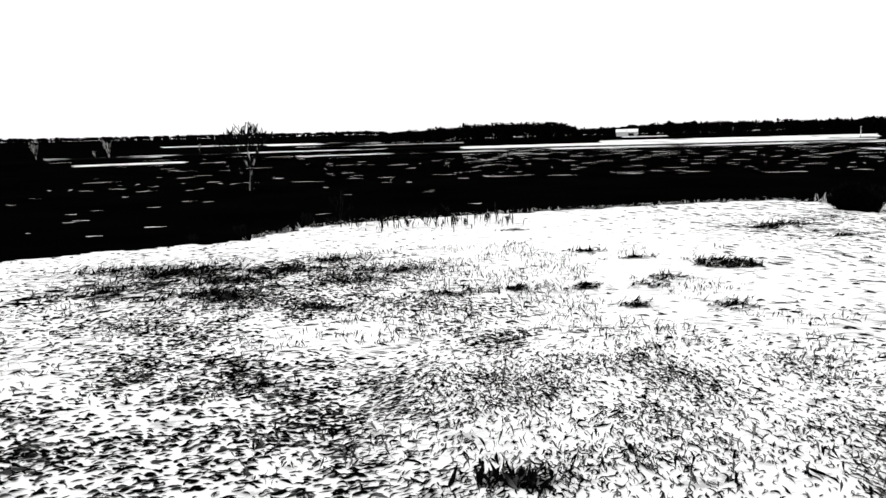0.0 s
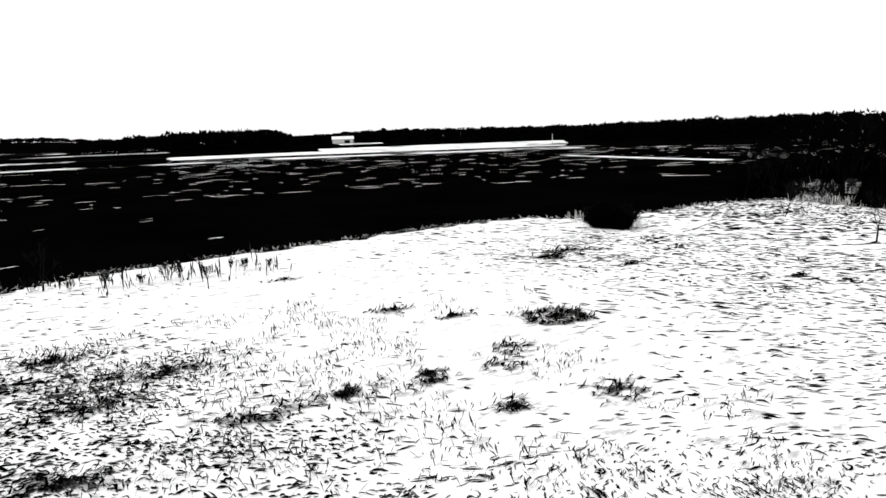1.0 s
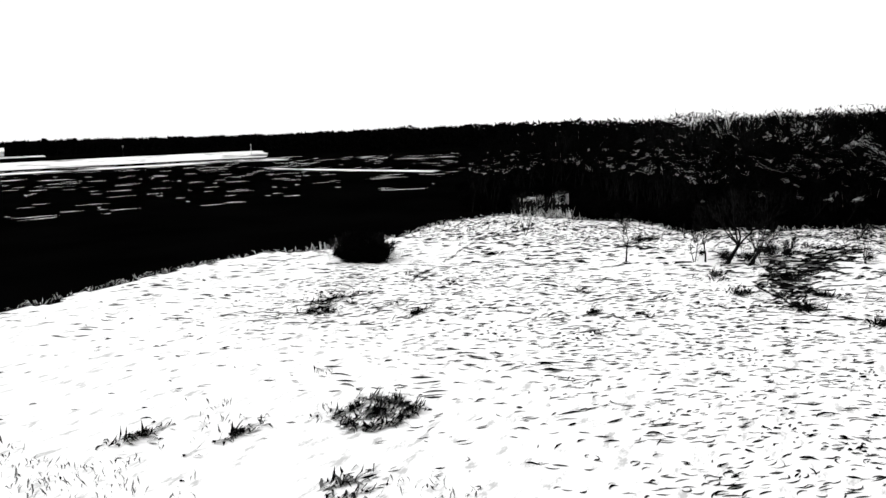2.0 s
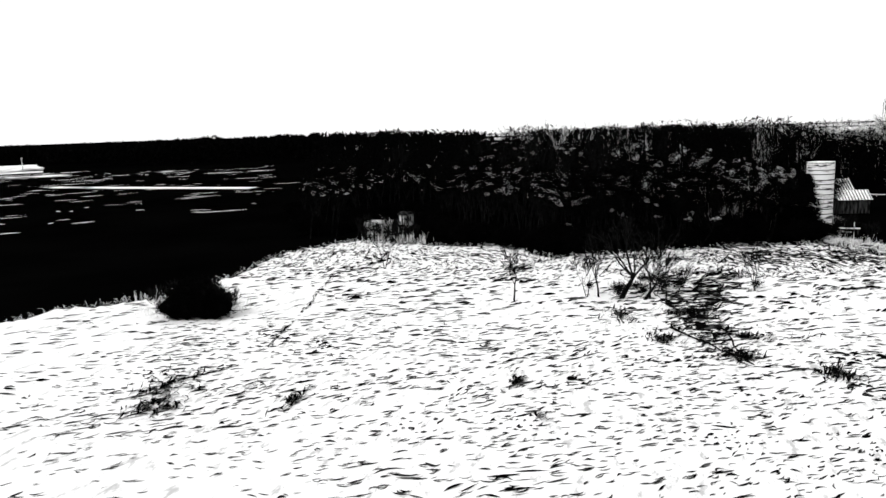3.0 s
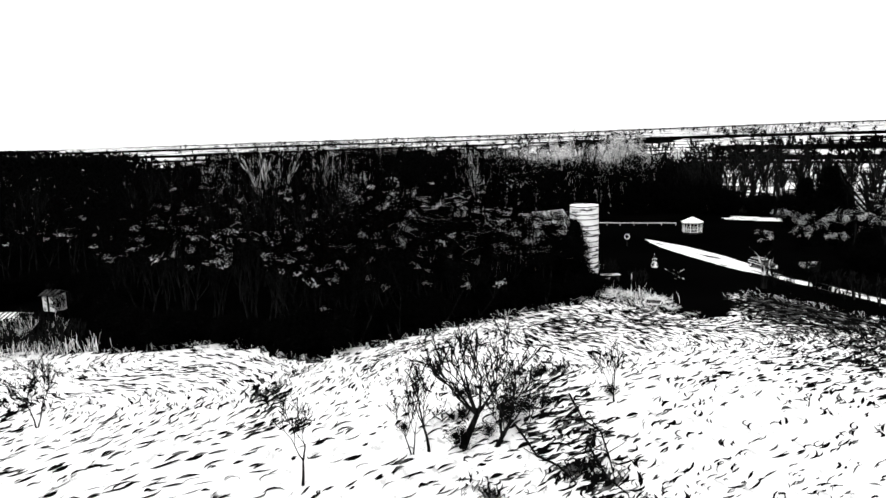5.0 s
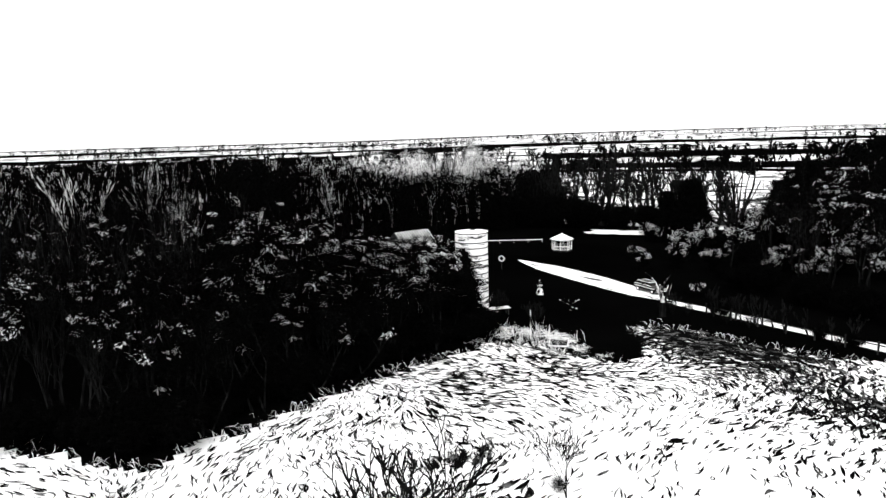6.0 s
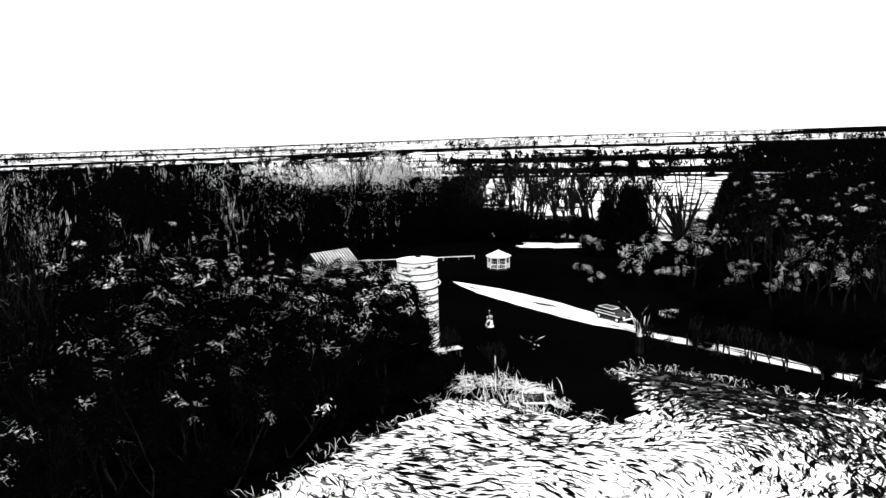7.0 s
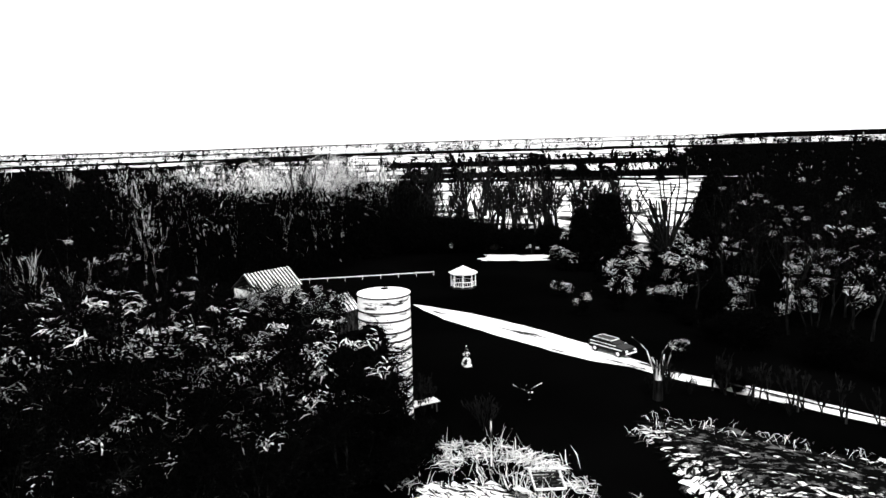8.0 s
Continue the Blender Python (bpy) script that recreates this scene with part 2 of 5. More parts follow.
def blot(verts, faces, x, y, rx, ry, turn, z, steps=12, rough=0.35):
    """A flat uneven patch, added to a running mesh."""
    base = len(verts)
    verts.append((x, y, z + ground_z(x, y)))
    for i in range(steps):
        a = 2 * math.pi * i / steps
        k = 1 + rough * (random.random() * 2 - 1)
        px, py = rx * k * math.cos(a), ry * k * math.sin(a)
        qx, qy = x + px * math.cos(turn) - py * math.sin(turn), y + px * math.sin(turn) + py * math.cos(turn)
        verts.append((qx, qy, z + ground_z(qx, qy)))
    for i in range(steps):
        faces.append((base, base + 1 + i, base + 1 + (i + 1) % steps))


def build_streaks():
    """Lying straw in the dark field."""
    rng = random.Random(5)
    verts, faces = [], []
    for k in range(620):
        az = rng.uniform(12, 60) if k < 520 else rng.uniform(-20, 14)
        d = 300 - 140 * rng.random() ** (2.2 if k < 520 else 1.2)
        x, y = north_of(az, d)
        if inside(x, y, WOOD_EDGE) or (az > 47 and d > 285):
            continue
        long = rng.choice((0.5, 1.0, 1.8, 3.5, 6.0 if d > 250 else 2.0)) * rng.uniform(0.7, 1.3)
        blot(verts, faces, x, y, long, rng.uniform(0.14, 0.36) * (1.3 if d > 240 else 1.0), math.atan2(-(x - 10), y - 25) + rng.uniform(-0.12, 0.12), 0.2, rough=0.5)
    for _ in range(46):
        x, y = rng.uniform(-60, 40), rng.uniform(84, 190)
        if not on_meadow(x, y):
            blot(verts, faces, x, y, rng.uniform(0.4, 1.6), rng.uniform(0.12, 0.4), rng.uniform(-0.4, 0.4), 0.15, rough=0.6)
    return tagged(mesh_object("straw_streaks", verts, faces, PALE_FIELD), "pale streaks of lying straw in a dark field", "straw", kind="stuff")


build_streaks()


# ---- grass ----
def flow(x, y):
    """The way in which the grass lies, in radians."""
    swirl = smooth(92, 108, x) * 1.1
    west, front = smooth(6, -4, x), smooth(0, 8, x) * smooth(30, 20, x) * smooth(38, 28, y)
    base = radians(-62 + 20 * smooth(45, 25, x)) * (1 - west) + radians(4) * west + radians(118) * front + radians(72) * smooth(90, 104, x) + radians(46) * smooth(93, 101, x) * smooth(12, 3, y)
    swirl += 0.9 * smooth(92, 100, x) * smooth(6, 0, y)
    return base + (0.5 + swirl) * noise.noise((x * 0.08, y * 0.08, 2)) + 0.45 * noise.noise((x * 0.5, y * 0.5, 9))


def blade(verts, faces, x, y, z, a, length, width, rise, tip, bend=0.0):
    """One bent blade: a strip of two quads lying along the angle a."""
    c, s = math.cos(a), math.sin(a)
    base = len(verts)
    px, py = x, y
    for u, h, w in ((0, 0.0, 0.2), (0.5, rise, 1.0), (0.5, tip, 0.12)):
        px, py = px + c * length * u, py + s * length * u
        if u and h == rise:
            c, s = math.cos(a + bend), math.sin(a + bend)
        verts.append((px - s * width * w * 0.5, py + c * width * w * 0.5, z + h))
        verts.append((px + s * width * w * 0.5, py - c * width * w * 0.5, z + h + width * w * 0.35))
    faces.append((base, base + 2, base + 3, base + 1))
    faces.append((base + 2, base + 4, base + 5, base + 3))


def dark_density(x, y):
    """Dark wisps, drawn as shade between tussocks, on a square metre."""
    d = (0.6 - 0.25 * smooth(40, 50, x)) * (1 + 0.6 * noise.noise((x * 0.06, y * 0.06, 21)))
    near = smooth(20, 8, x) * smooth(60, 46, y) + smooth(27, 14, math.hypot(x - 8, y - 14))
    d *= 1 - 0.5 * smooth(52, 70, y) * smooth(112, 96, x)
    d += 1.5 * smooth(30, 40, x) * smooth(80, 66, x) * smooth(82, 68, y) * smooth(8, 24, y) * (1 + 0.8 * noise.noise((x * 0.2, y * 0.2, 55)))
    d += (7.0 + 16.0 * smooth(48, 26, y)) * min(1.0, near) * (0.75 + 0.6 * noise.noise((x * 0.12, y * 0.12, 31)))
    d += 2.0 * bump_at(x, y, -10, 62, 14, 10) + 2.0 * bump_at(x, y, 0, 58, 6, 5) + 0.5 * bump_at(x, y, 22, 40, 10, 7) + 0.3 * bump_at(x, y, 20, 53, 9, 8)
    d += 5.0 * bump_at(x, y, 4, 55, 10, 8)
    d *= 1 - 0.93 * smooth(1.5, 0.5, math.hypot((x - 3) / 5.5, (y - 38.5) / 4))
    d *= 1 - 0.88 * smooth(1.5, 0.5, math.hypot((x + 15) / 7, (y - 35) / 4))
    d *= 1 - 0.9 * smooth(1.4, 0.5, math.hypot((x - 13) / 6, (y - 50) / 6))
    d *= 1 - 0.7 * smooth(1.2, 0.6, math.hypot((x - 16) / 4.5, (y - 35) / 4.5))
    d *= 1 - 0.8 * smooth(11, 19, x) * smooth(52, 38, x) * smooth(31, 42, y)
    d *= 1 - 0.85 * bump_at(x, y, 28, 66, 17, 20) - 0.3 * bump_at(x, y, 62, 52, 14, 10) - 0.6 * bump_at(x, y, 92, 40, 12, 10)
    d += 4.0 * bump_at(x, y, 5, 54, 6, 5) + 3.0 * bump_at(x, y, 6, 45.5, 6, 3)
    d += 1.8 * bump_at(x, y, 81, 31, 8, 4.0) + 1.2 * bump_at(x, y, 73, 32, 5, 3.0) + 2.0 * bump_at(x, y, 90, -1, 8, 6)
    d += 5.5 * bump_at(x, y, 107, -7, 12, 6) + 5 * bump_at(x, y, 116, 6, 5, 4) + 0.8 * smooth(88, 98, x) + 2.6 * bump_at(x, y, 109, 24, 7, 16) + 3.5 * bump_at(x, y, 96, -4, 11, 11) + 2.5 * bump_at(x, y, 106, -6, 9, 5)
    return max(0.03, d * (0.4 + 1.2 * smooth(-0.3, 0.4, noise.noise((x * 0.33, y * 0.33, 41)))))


def stroke(verts, faces, x, y, z, a, length, width, rise, bend):
    """A lying bent wisp of grass with a raised middle, pointed at both ends."""
    base = len(verts)
    px, py = x, y
    turns = (a - bend, a - bend * 0.3, a + bend * 0.4, a + bend)
    for k, w in enumerate((0.1, 0.8, 1.0, 0.6, 0.08)):
        t = turns[min(k, 3)]
        c, s = math.cos(t), math.sin(t)
        if k:
            px, py = px + math.cos(turns[k - 1]) * length / 4, py + math.sin(turns[k - 1]) * length / 4
        h = width * w * 0.5
        verts.append((px - s * h, py + c * h, z))
        verts.append((px, py, z + rise * w))
        verts.append((px + s * h, py - c * h, z))
    for k in range(4):
        i = base + 3 * k
        faces.append((i, i + 3, i + 4, i + 1))
        faces.append((i + 1, i + 4, i + 5, i + 2))


def shade_wisp(verts, faces, rng, x, y, size=1.0, fine=False):
    """One or a few dark wisps, painted as shade, lying one beside the other."""
    z = 0.085 + meadow_height(x, y)
    a0 = flow(x, y) + rng.gauss(0, 0.35 if fine else 0.15)
    c, s = math.cos(a0), math.sin(a0)
    for k in range(rng.choice((1, 1, 2) if fine else (1, 2, 2))):
        along, across = rng.uniform(-0.35, 0.35) * size, rng.uniform(-0.2, 0.2) * size
        bx, by = x + c * along - s * across, y + s * along + c * across
        width = (0.045 + 0.08 * size if fine else 0.05 + 0.075 * size) * rng.uniform(0.4, 1.25) * (0.85 if x > 92 else 1.0 + 0.3 * smooth(40, 56, x)) * (0.7 if 2 < x < 28 and y < 34 else 1.0)
        stroke(verts, faces, bx, by, z, a0 + rng.gauss(0, 0.3 if fine else 0.15), size * rng.uniform(0.7, 1.25), width, width * (rng.uniform(0.5, 1.1) if fine or x > 80 else 0.15 + 0.2 * smooth(40, 60, x)), rng.gauss(0, 0.8 if fine else 0.45))


def build_grass_shade():
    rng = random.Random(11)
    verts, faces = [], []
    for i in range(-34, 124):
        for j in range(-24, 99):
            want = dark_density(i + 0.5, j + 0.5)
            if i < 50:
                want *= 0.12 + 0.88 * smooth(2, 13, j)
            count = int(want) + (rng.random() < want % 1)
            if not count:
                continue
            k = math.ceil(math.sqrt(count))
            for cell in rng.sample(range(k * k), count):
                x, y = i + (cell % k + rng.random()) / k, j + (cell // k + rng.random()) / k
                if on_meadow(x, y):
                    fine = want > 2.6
                    shade_wisp(verts, faces, rng, x, y, rng.uniform(0.22, 0.5) * (1.9 if x > 60 else 1.0) if fine else rng.uniform(0.55, 1.5) * (0.62 if x < 76 and y < 80 else 1.0), fine)
    # broad dark wisps gathered in patches
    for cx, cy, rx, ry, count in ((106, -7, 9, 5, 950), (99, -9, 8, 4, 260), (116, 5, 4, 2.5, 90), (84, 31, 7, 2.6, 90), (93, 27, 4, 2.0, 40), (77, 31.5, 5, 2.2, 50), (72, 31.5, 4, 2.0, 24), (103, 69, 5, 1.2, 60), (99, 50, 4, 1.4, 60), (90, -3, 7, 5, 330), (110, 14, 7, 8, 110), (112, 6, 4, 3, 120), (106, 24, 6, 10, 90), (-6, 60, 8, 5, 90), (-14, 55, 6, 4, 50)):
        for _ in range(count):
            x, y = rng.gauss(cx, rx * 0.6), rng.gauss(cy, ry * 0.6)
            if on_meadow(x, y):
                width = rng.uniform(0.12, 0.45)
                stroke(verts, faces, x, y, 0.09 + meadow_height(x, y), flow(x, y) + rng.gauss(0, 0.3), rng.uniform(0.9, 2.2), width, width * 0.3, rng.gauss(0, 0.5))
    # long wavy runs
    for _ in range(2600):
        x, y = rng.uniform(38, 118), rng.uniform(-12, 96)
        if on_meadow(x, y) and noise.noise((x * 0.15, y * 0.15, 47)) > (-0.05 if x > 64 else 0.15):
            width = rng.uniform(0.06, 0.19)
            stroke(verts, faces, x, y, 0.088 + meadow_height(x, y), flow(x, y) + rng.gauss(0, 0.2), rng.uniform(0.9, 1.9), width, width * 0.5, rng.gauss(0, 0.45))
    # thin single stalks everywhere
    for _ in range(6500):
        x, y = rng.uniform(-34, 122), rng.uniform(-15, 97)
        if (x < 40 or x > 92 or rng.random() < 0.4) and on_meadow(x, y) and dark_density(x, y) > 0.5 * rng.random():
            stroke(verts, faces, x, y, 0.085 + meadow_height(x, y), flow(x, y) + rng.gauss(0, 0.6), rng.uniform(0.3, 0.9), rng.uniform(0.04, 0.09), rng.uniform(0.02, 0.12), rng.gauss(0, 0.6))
    return tagged(mesh_object("dark_grass_tufts", verts, faces, DARK_GRASS_AND_SHADE), "dark stalks and wisps laid across the pale meadow as shade between tussocks", "grass", kind="stuff")


build_grass_shade()


def build_grey_stalks():
    """Short grey stalks standing between the lying dark wisps."""
    rng = random.Random(15)
    verts, faces = [], []
    for _ in range(17000):
        x, y = rng.uniform(-16, 40), rng.uniform(12, 68)
        if on_meadow(x, y) and noise.noise((x * 0.2, y * 0.2, 71)) + 0.5 * noise.noise((x * 0.7, y * 0.7, 73)) > -0.12 + 0.6 * smooth(16, 32, x) + 0.5 * smooth(20, 12, y) + 0.3 * smooth(60, 70, y) + 0.35 * smooth(8, -2, x):
            h = rng.uniform(0.1, 0.45)
            blade(verts, faces, x, y, 0.06 + meadow_height(x, y), rng.uniform(0, 6.3), h * rng.uniform(0.3, 1.2), rng.uniform(0.04, 0.11), h * 0.6, h, rng.gauss(0, 1.0))
    return tagged(mesh_object("grey_stalks", verts, faces, GREY_GRASS), "short grey stalks standing in pale flattened grass", "grass", kind="stuff")


build_grey_stalks()


def build_ruts():
    """Narrow dark ruts and runs of dark growth through the meadow."""
    rng = random.Random(12)
    lines = [
        ([(96, 71.5), (90, 70.4), (84, 69.3), (79.4, 68.1), (76.8, 67.8)], 0.35), ([(74, 67.2), (70, 66.6), (66, 66.0)], 0.3), ([(61, 66), (57, 69), (54, 70)], 0.4),
        ([(79, 69), (84, 64), (90, 61)], 0.4), ([(75, 60), (80, 56), (84, 52)], 0.5),
        ([(106, 31), (104, 28), (103, 21), (100, 15), (97, 11)], 0.4),
        ([(18.4, 32), (17.6, 29), (16.6, 27)], 0.25), ([(11.4, 21.8), (10.6, 18.6)], 0.25),
        ([(88, 28), (82, 29), (77, 30), (74, 29), (71, 31), (68, 31)], 0.7), ([(105, 45.6), (101, 48.5), (98, 50.6)], 0.6),
        ([(99, 27), (98, 20), (99, 6)], 0.4), ([(100, 76), (112, 78)], 1.2), ([(97, 51), (105, 47)], 0.8), ([(98, 29), (97, 23)], 1.0),
    ]
    verts, faces = [], []
    for line, width in lines:
        for (ax, ay), (bx, by) in zip(line, line[1:]):
            d = math.hypot(bx - ax, by - ay)
            for k in range(int(d * 6)):
                u = rng.random()
                x, y = ax + (bx - ax) * u + rng.gauss(0, width * 0.3), ay + (by - ay) * u + rng.gauss(0, width * 0.3)
                a = math.atan2(by - ay, bx - ax) + rng.uniform(-0.3, 0.3)
                blade(verts, faces, x, y, 0.06 + meadow_height(x, y), a, rng.uniform(0.4, 0.9), rng.uniform(0.06, 0.13), rng.uniform(0.02, 0.1), 0.04)
    return tagged(mesh_object("dark_ruts", verts, faces, DARK_GRASS_AND_SHADE), "narrow dark ruts of flattened growth through pale grass", "rut", kind="stuff")


build_ruts()


def scrub_patch(cx, cy, rx, ry, count, seed, label, hollow=False):
    """A dark scrubby patch in the grass."""
    rng = random.Random(seed)
    verts, faces = [], []
    for _ in range(count):
        r, a = abs(rng.gauss(0, 0.75)), rng.uniform(0, 2 * math.pi)
        if hollow:
            r = rng.choice((rng.uniform(0.7, 1.0), rng.uniform(0.7, 1.0), rng.uniform(0.55, 1.1), rng.uniform(0.0, 0.45))) * (1 + 0.55 * noise.noise((math.cos(a) * 1.6, math.sin(a) * 1.6, seed)))
        x, y = cx + rx * r * math.cos(a), cy + ry * r * math.sin(a)
        if not hollow and noise.noise((x * 0.9, y * 0.9, seed)) < -0.15:
            continue
        up = rng.uniform(0.25, 0.6) if rng.random() < 0.25 and count > 100 else rng.uniform(0, 0.12)
        blade(verts, faces, x, y, 0.05 + meadow_height(x, y), flow(x, y) + rng.gauss(0, 0.7), rng.uniform(0.3, 0.9), rng.uniform(0.08, 0.2), rng.uniform(0.03, 0.2), up, rng.gauss(0, 0.6))
    return tagged(mesh_object("scrub_patch", verts, faces, DARK_GRASS_AND_SHADE), label, "scrub", kind="stuff")


scrub_patch(35.35, 50, 2.5, 2.2, 620, 1, "dark ring of flattened weeds in pale grass", hollow=True)
for k, (cx, cy, rx, ry, count) in enumerate([(27, 37.4, 1.3, 1.2, 90), (27.6, 46.4, 1.3, 1.0, 80), (24.8, 44.2, 1.0, 0.7, 60), (21.6, 39.4, 1.1, 0.8, 60), (20.2, 44.8, 1.4, 0.4, 40), (4.7, 64, 3.6, 1.8, 380), (10, 56.6, 3.2, 1.5, 300), (5, 54, 3, 1.5, 300), (11.3, 46.5, 2.4, 1.1, 240), (15.8, 46.4, 1.8, 0.8, 150), (2.5, 45, 2.6, 1.2, 230), (-7.6, 62, 3.0, 1.8, 900), (-4.2, 57.2, 2.6, 1.2, 500), (-3.6, 50, 1.2, 2.2, 400), (0.3, 60.4, 1.6, 1.4, 300), (21, 46, 0.9, 0.5, 40), (56, 69, 2.6, 1.6, 120), (52.5, 67, 1.2, 1.0, 60),
                                             (30, 55.5, 1.6, 0.7, 60), (27.5, 60, 1.4, 0.8, 60), (27, 78, 1.6, 0.8, 50), (6.5, 19, 1.2, 0.9, 90), (54, 43, 0.7, 0.6, 25), (60, 45, 1.6, 0.5, 50),
                                             (64.5, 24, 1.6, 0.7, 80), (78, 38, 2.0, 1.0, 130), (71, 34.5, 1.6, 1.2, 90), (-9, 63, 6, 3.5, 1100), (-5, 52, 4.5, 2.5, 800), (0, 60, 4.5, 2.4, 500), (7, 58, 3.5, 1.6, 200), (-13, 56, 4.5, 2.5, 420), (-14, 66, 5, 2.5, 400), (-1, 31, 0.9, 0.5, 40), (53, 68, 1.5, 0.8, 120), (54.5, 59, 2.2, 0.5, 60), (96.5, 27, 0.8, 3.6, 170), (79.5, 32, 0.9, 2.2, 150), (72, 28.5, 0.6, 2.6, 130), (67, 29.5, 1.0, 1.2, 110), (64, 24, 0.8, 1.0, 90), (90, 36, 1.5, 2.2, 200), (94, 34, 1.2, 2.4, 160)]):
    scrub_patch(cx, cy, rx, ry, count * (2 if count < 200 else 1), 40 + k, "dark patch of rough weeds in pale grass")


def build_straw_edge():
    """Pale taller grass along the meadow's rim and on the bank before the silo."""
    rng = random.Random(14)
    verts, faces = [], []
    for (ax, ay), (bx, by) in zip(MEADOW_EDGE, MEADOW_EDGE[1:]):
        d = math.hypot(bx - ax, by - ay)
        if max(ax, bx) < 0 or min(ay, by) < -15.5 or (104 < min(ax, bx) and -7 < min(ay, by) < 5 and max(ay, by) < 6):
            continue
        for _ in range(int(d * 6)):
            u = rng.random()
            x, y = ax + (bx - ax) * u + rng.gauss(0, 0.6), ay + (by - ay) * u + rng.gauss(0, 0.6)
            blade(verts, faces, x, y, 0.02, rng.uniform(0, 6.3), rng.uniform(0.4, 1.2), rng.uniform(0.025, 0.06), rng.uniform(0.1, 0.6), rng.uniform(0.0, 0.7), rng.gauss(0, 0.6))
    for _ in range(520):
        cx, cy, s = rng.choice(((111.0, 7.8, 1.0), (113.8, 8.2, 1.2), (115.4, 8.4, 1.4), (118.4, 5.4, 1.3), (77, 85.5, 1.2), (79.5, 80, 1.0), (77.6, 78.6, 0.9), (76.4, 74.6, 0.7), (74.5, 82.2, 1.1), (117, 6.0, 1.6), (114.5, 5.6, 1.5), (119.5, 8.2, 1.3), (118.2, 70.5, 0.9), (118.6, 73.5, 1.0), (117.6, 68.6, 0.8), (116.8, 66.5, 1.2), (117.2, 71.5, 1.0)))
        x, y = rng.gauss(cx, s), rng.gauss(cy, s * 0.7)
        blade(verts, faces, x, y, 0.02, rng.uniform(0, 6.3), rng.uniform(0.3, 1.1), rng.uniform(0.03, 0.075), rng.uniform(0.2, 0.7) * (2.2 if cy > 60 else 1), rng.uniform(0.1, 1.5) * (1.5 if cy > 60 else 1), rng.gauss(0, 0.8))
    # tangled straw lying over the dark soil at the meadow's east end
    gap = [(119, 3.5), (112.5, 4.0), (109.5, 5.0), (106.3, 4.2), (106, 1.5), (108, -1.2), (110.5, -2.6), (114, -4.6), (117, -7), (124, -4)]
    for x0, x1, y0, y1, count in ((92, 117, -15, 5, 4600), (104, 121, 3, 16, 2000)):
        for _ in range(count):
            x, y = rng.uniform(x0, x1), rng.uniform(y0, y1)
            if inside(x, y, gap) or on_meadow(x - 1, y + 1) or x > 122:
                continue
            far = max(0.0, 1.6 * noise.noise((x * 0.8, y * 0.8, 60)) + 0.5 - 0.09 * max(0, x - 106) - 0.28 * max(0.0, -5.5 - y)) if y < 4 else 0.28 + 2.2 * noise.noise((x * 0.6, y * 0.6, 64))
            if rng.random() > far or y < -15 + 0.12 * (x - 92) or (y > 4 and x > 121.5 - 0.5 * abs(y - 8)):
                continue
            a = 0.6 + rng.gauss(0, 0.9) if y < 4 else rng.uniform(0, 6.3)
            blade(verts, faces, x, y, 0.02, a + rng.gauss(0, 0.6), rng.uniform(0.5, 1.5), rng.uniform(0.025, 0.055), rng.uniform(0.2, 0.7), rng.uniform(0.0, 0.2), rng.gauss(0, 1.0))
            for _ in range(2):
                stroke(verts, faces, x + rng.gauss(0, 0.3), y + rng.gauss(0, 0.3), rng.uniform(0.02, 0.35), a + rng.gauss(0, 0.3), rng.uniform(0.4, 1.6), rng.uniform(0.015, 0.05), rng.uniform(0.0, 0.08), rng.gauss(0, 0.6))
    return tagged(mesh_object("tall_straw", verts, faces, STRAW), "tall pale dry grass on the meadow's rim", "grass", kind="stuff")


build_straw_edge()


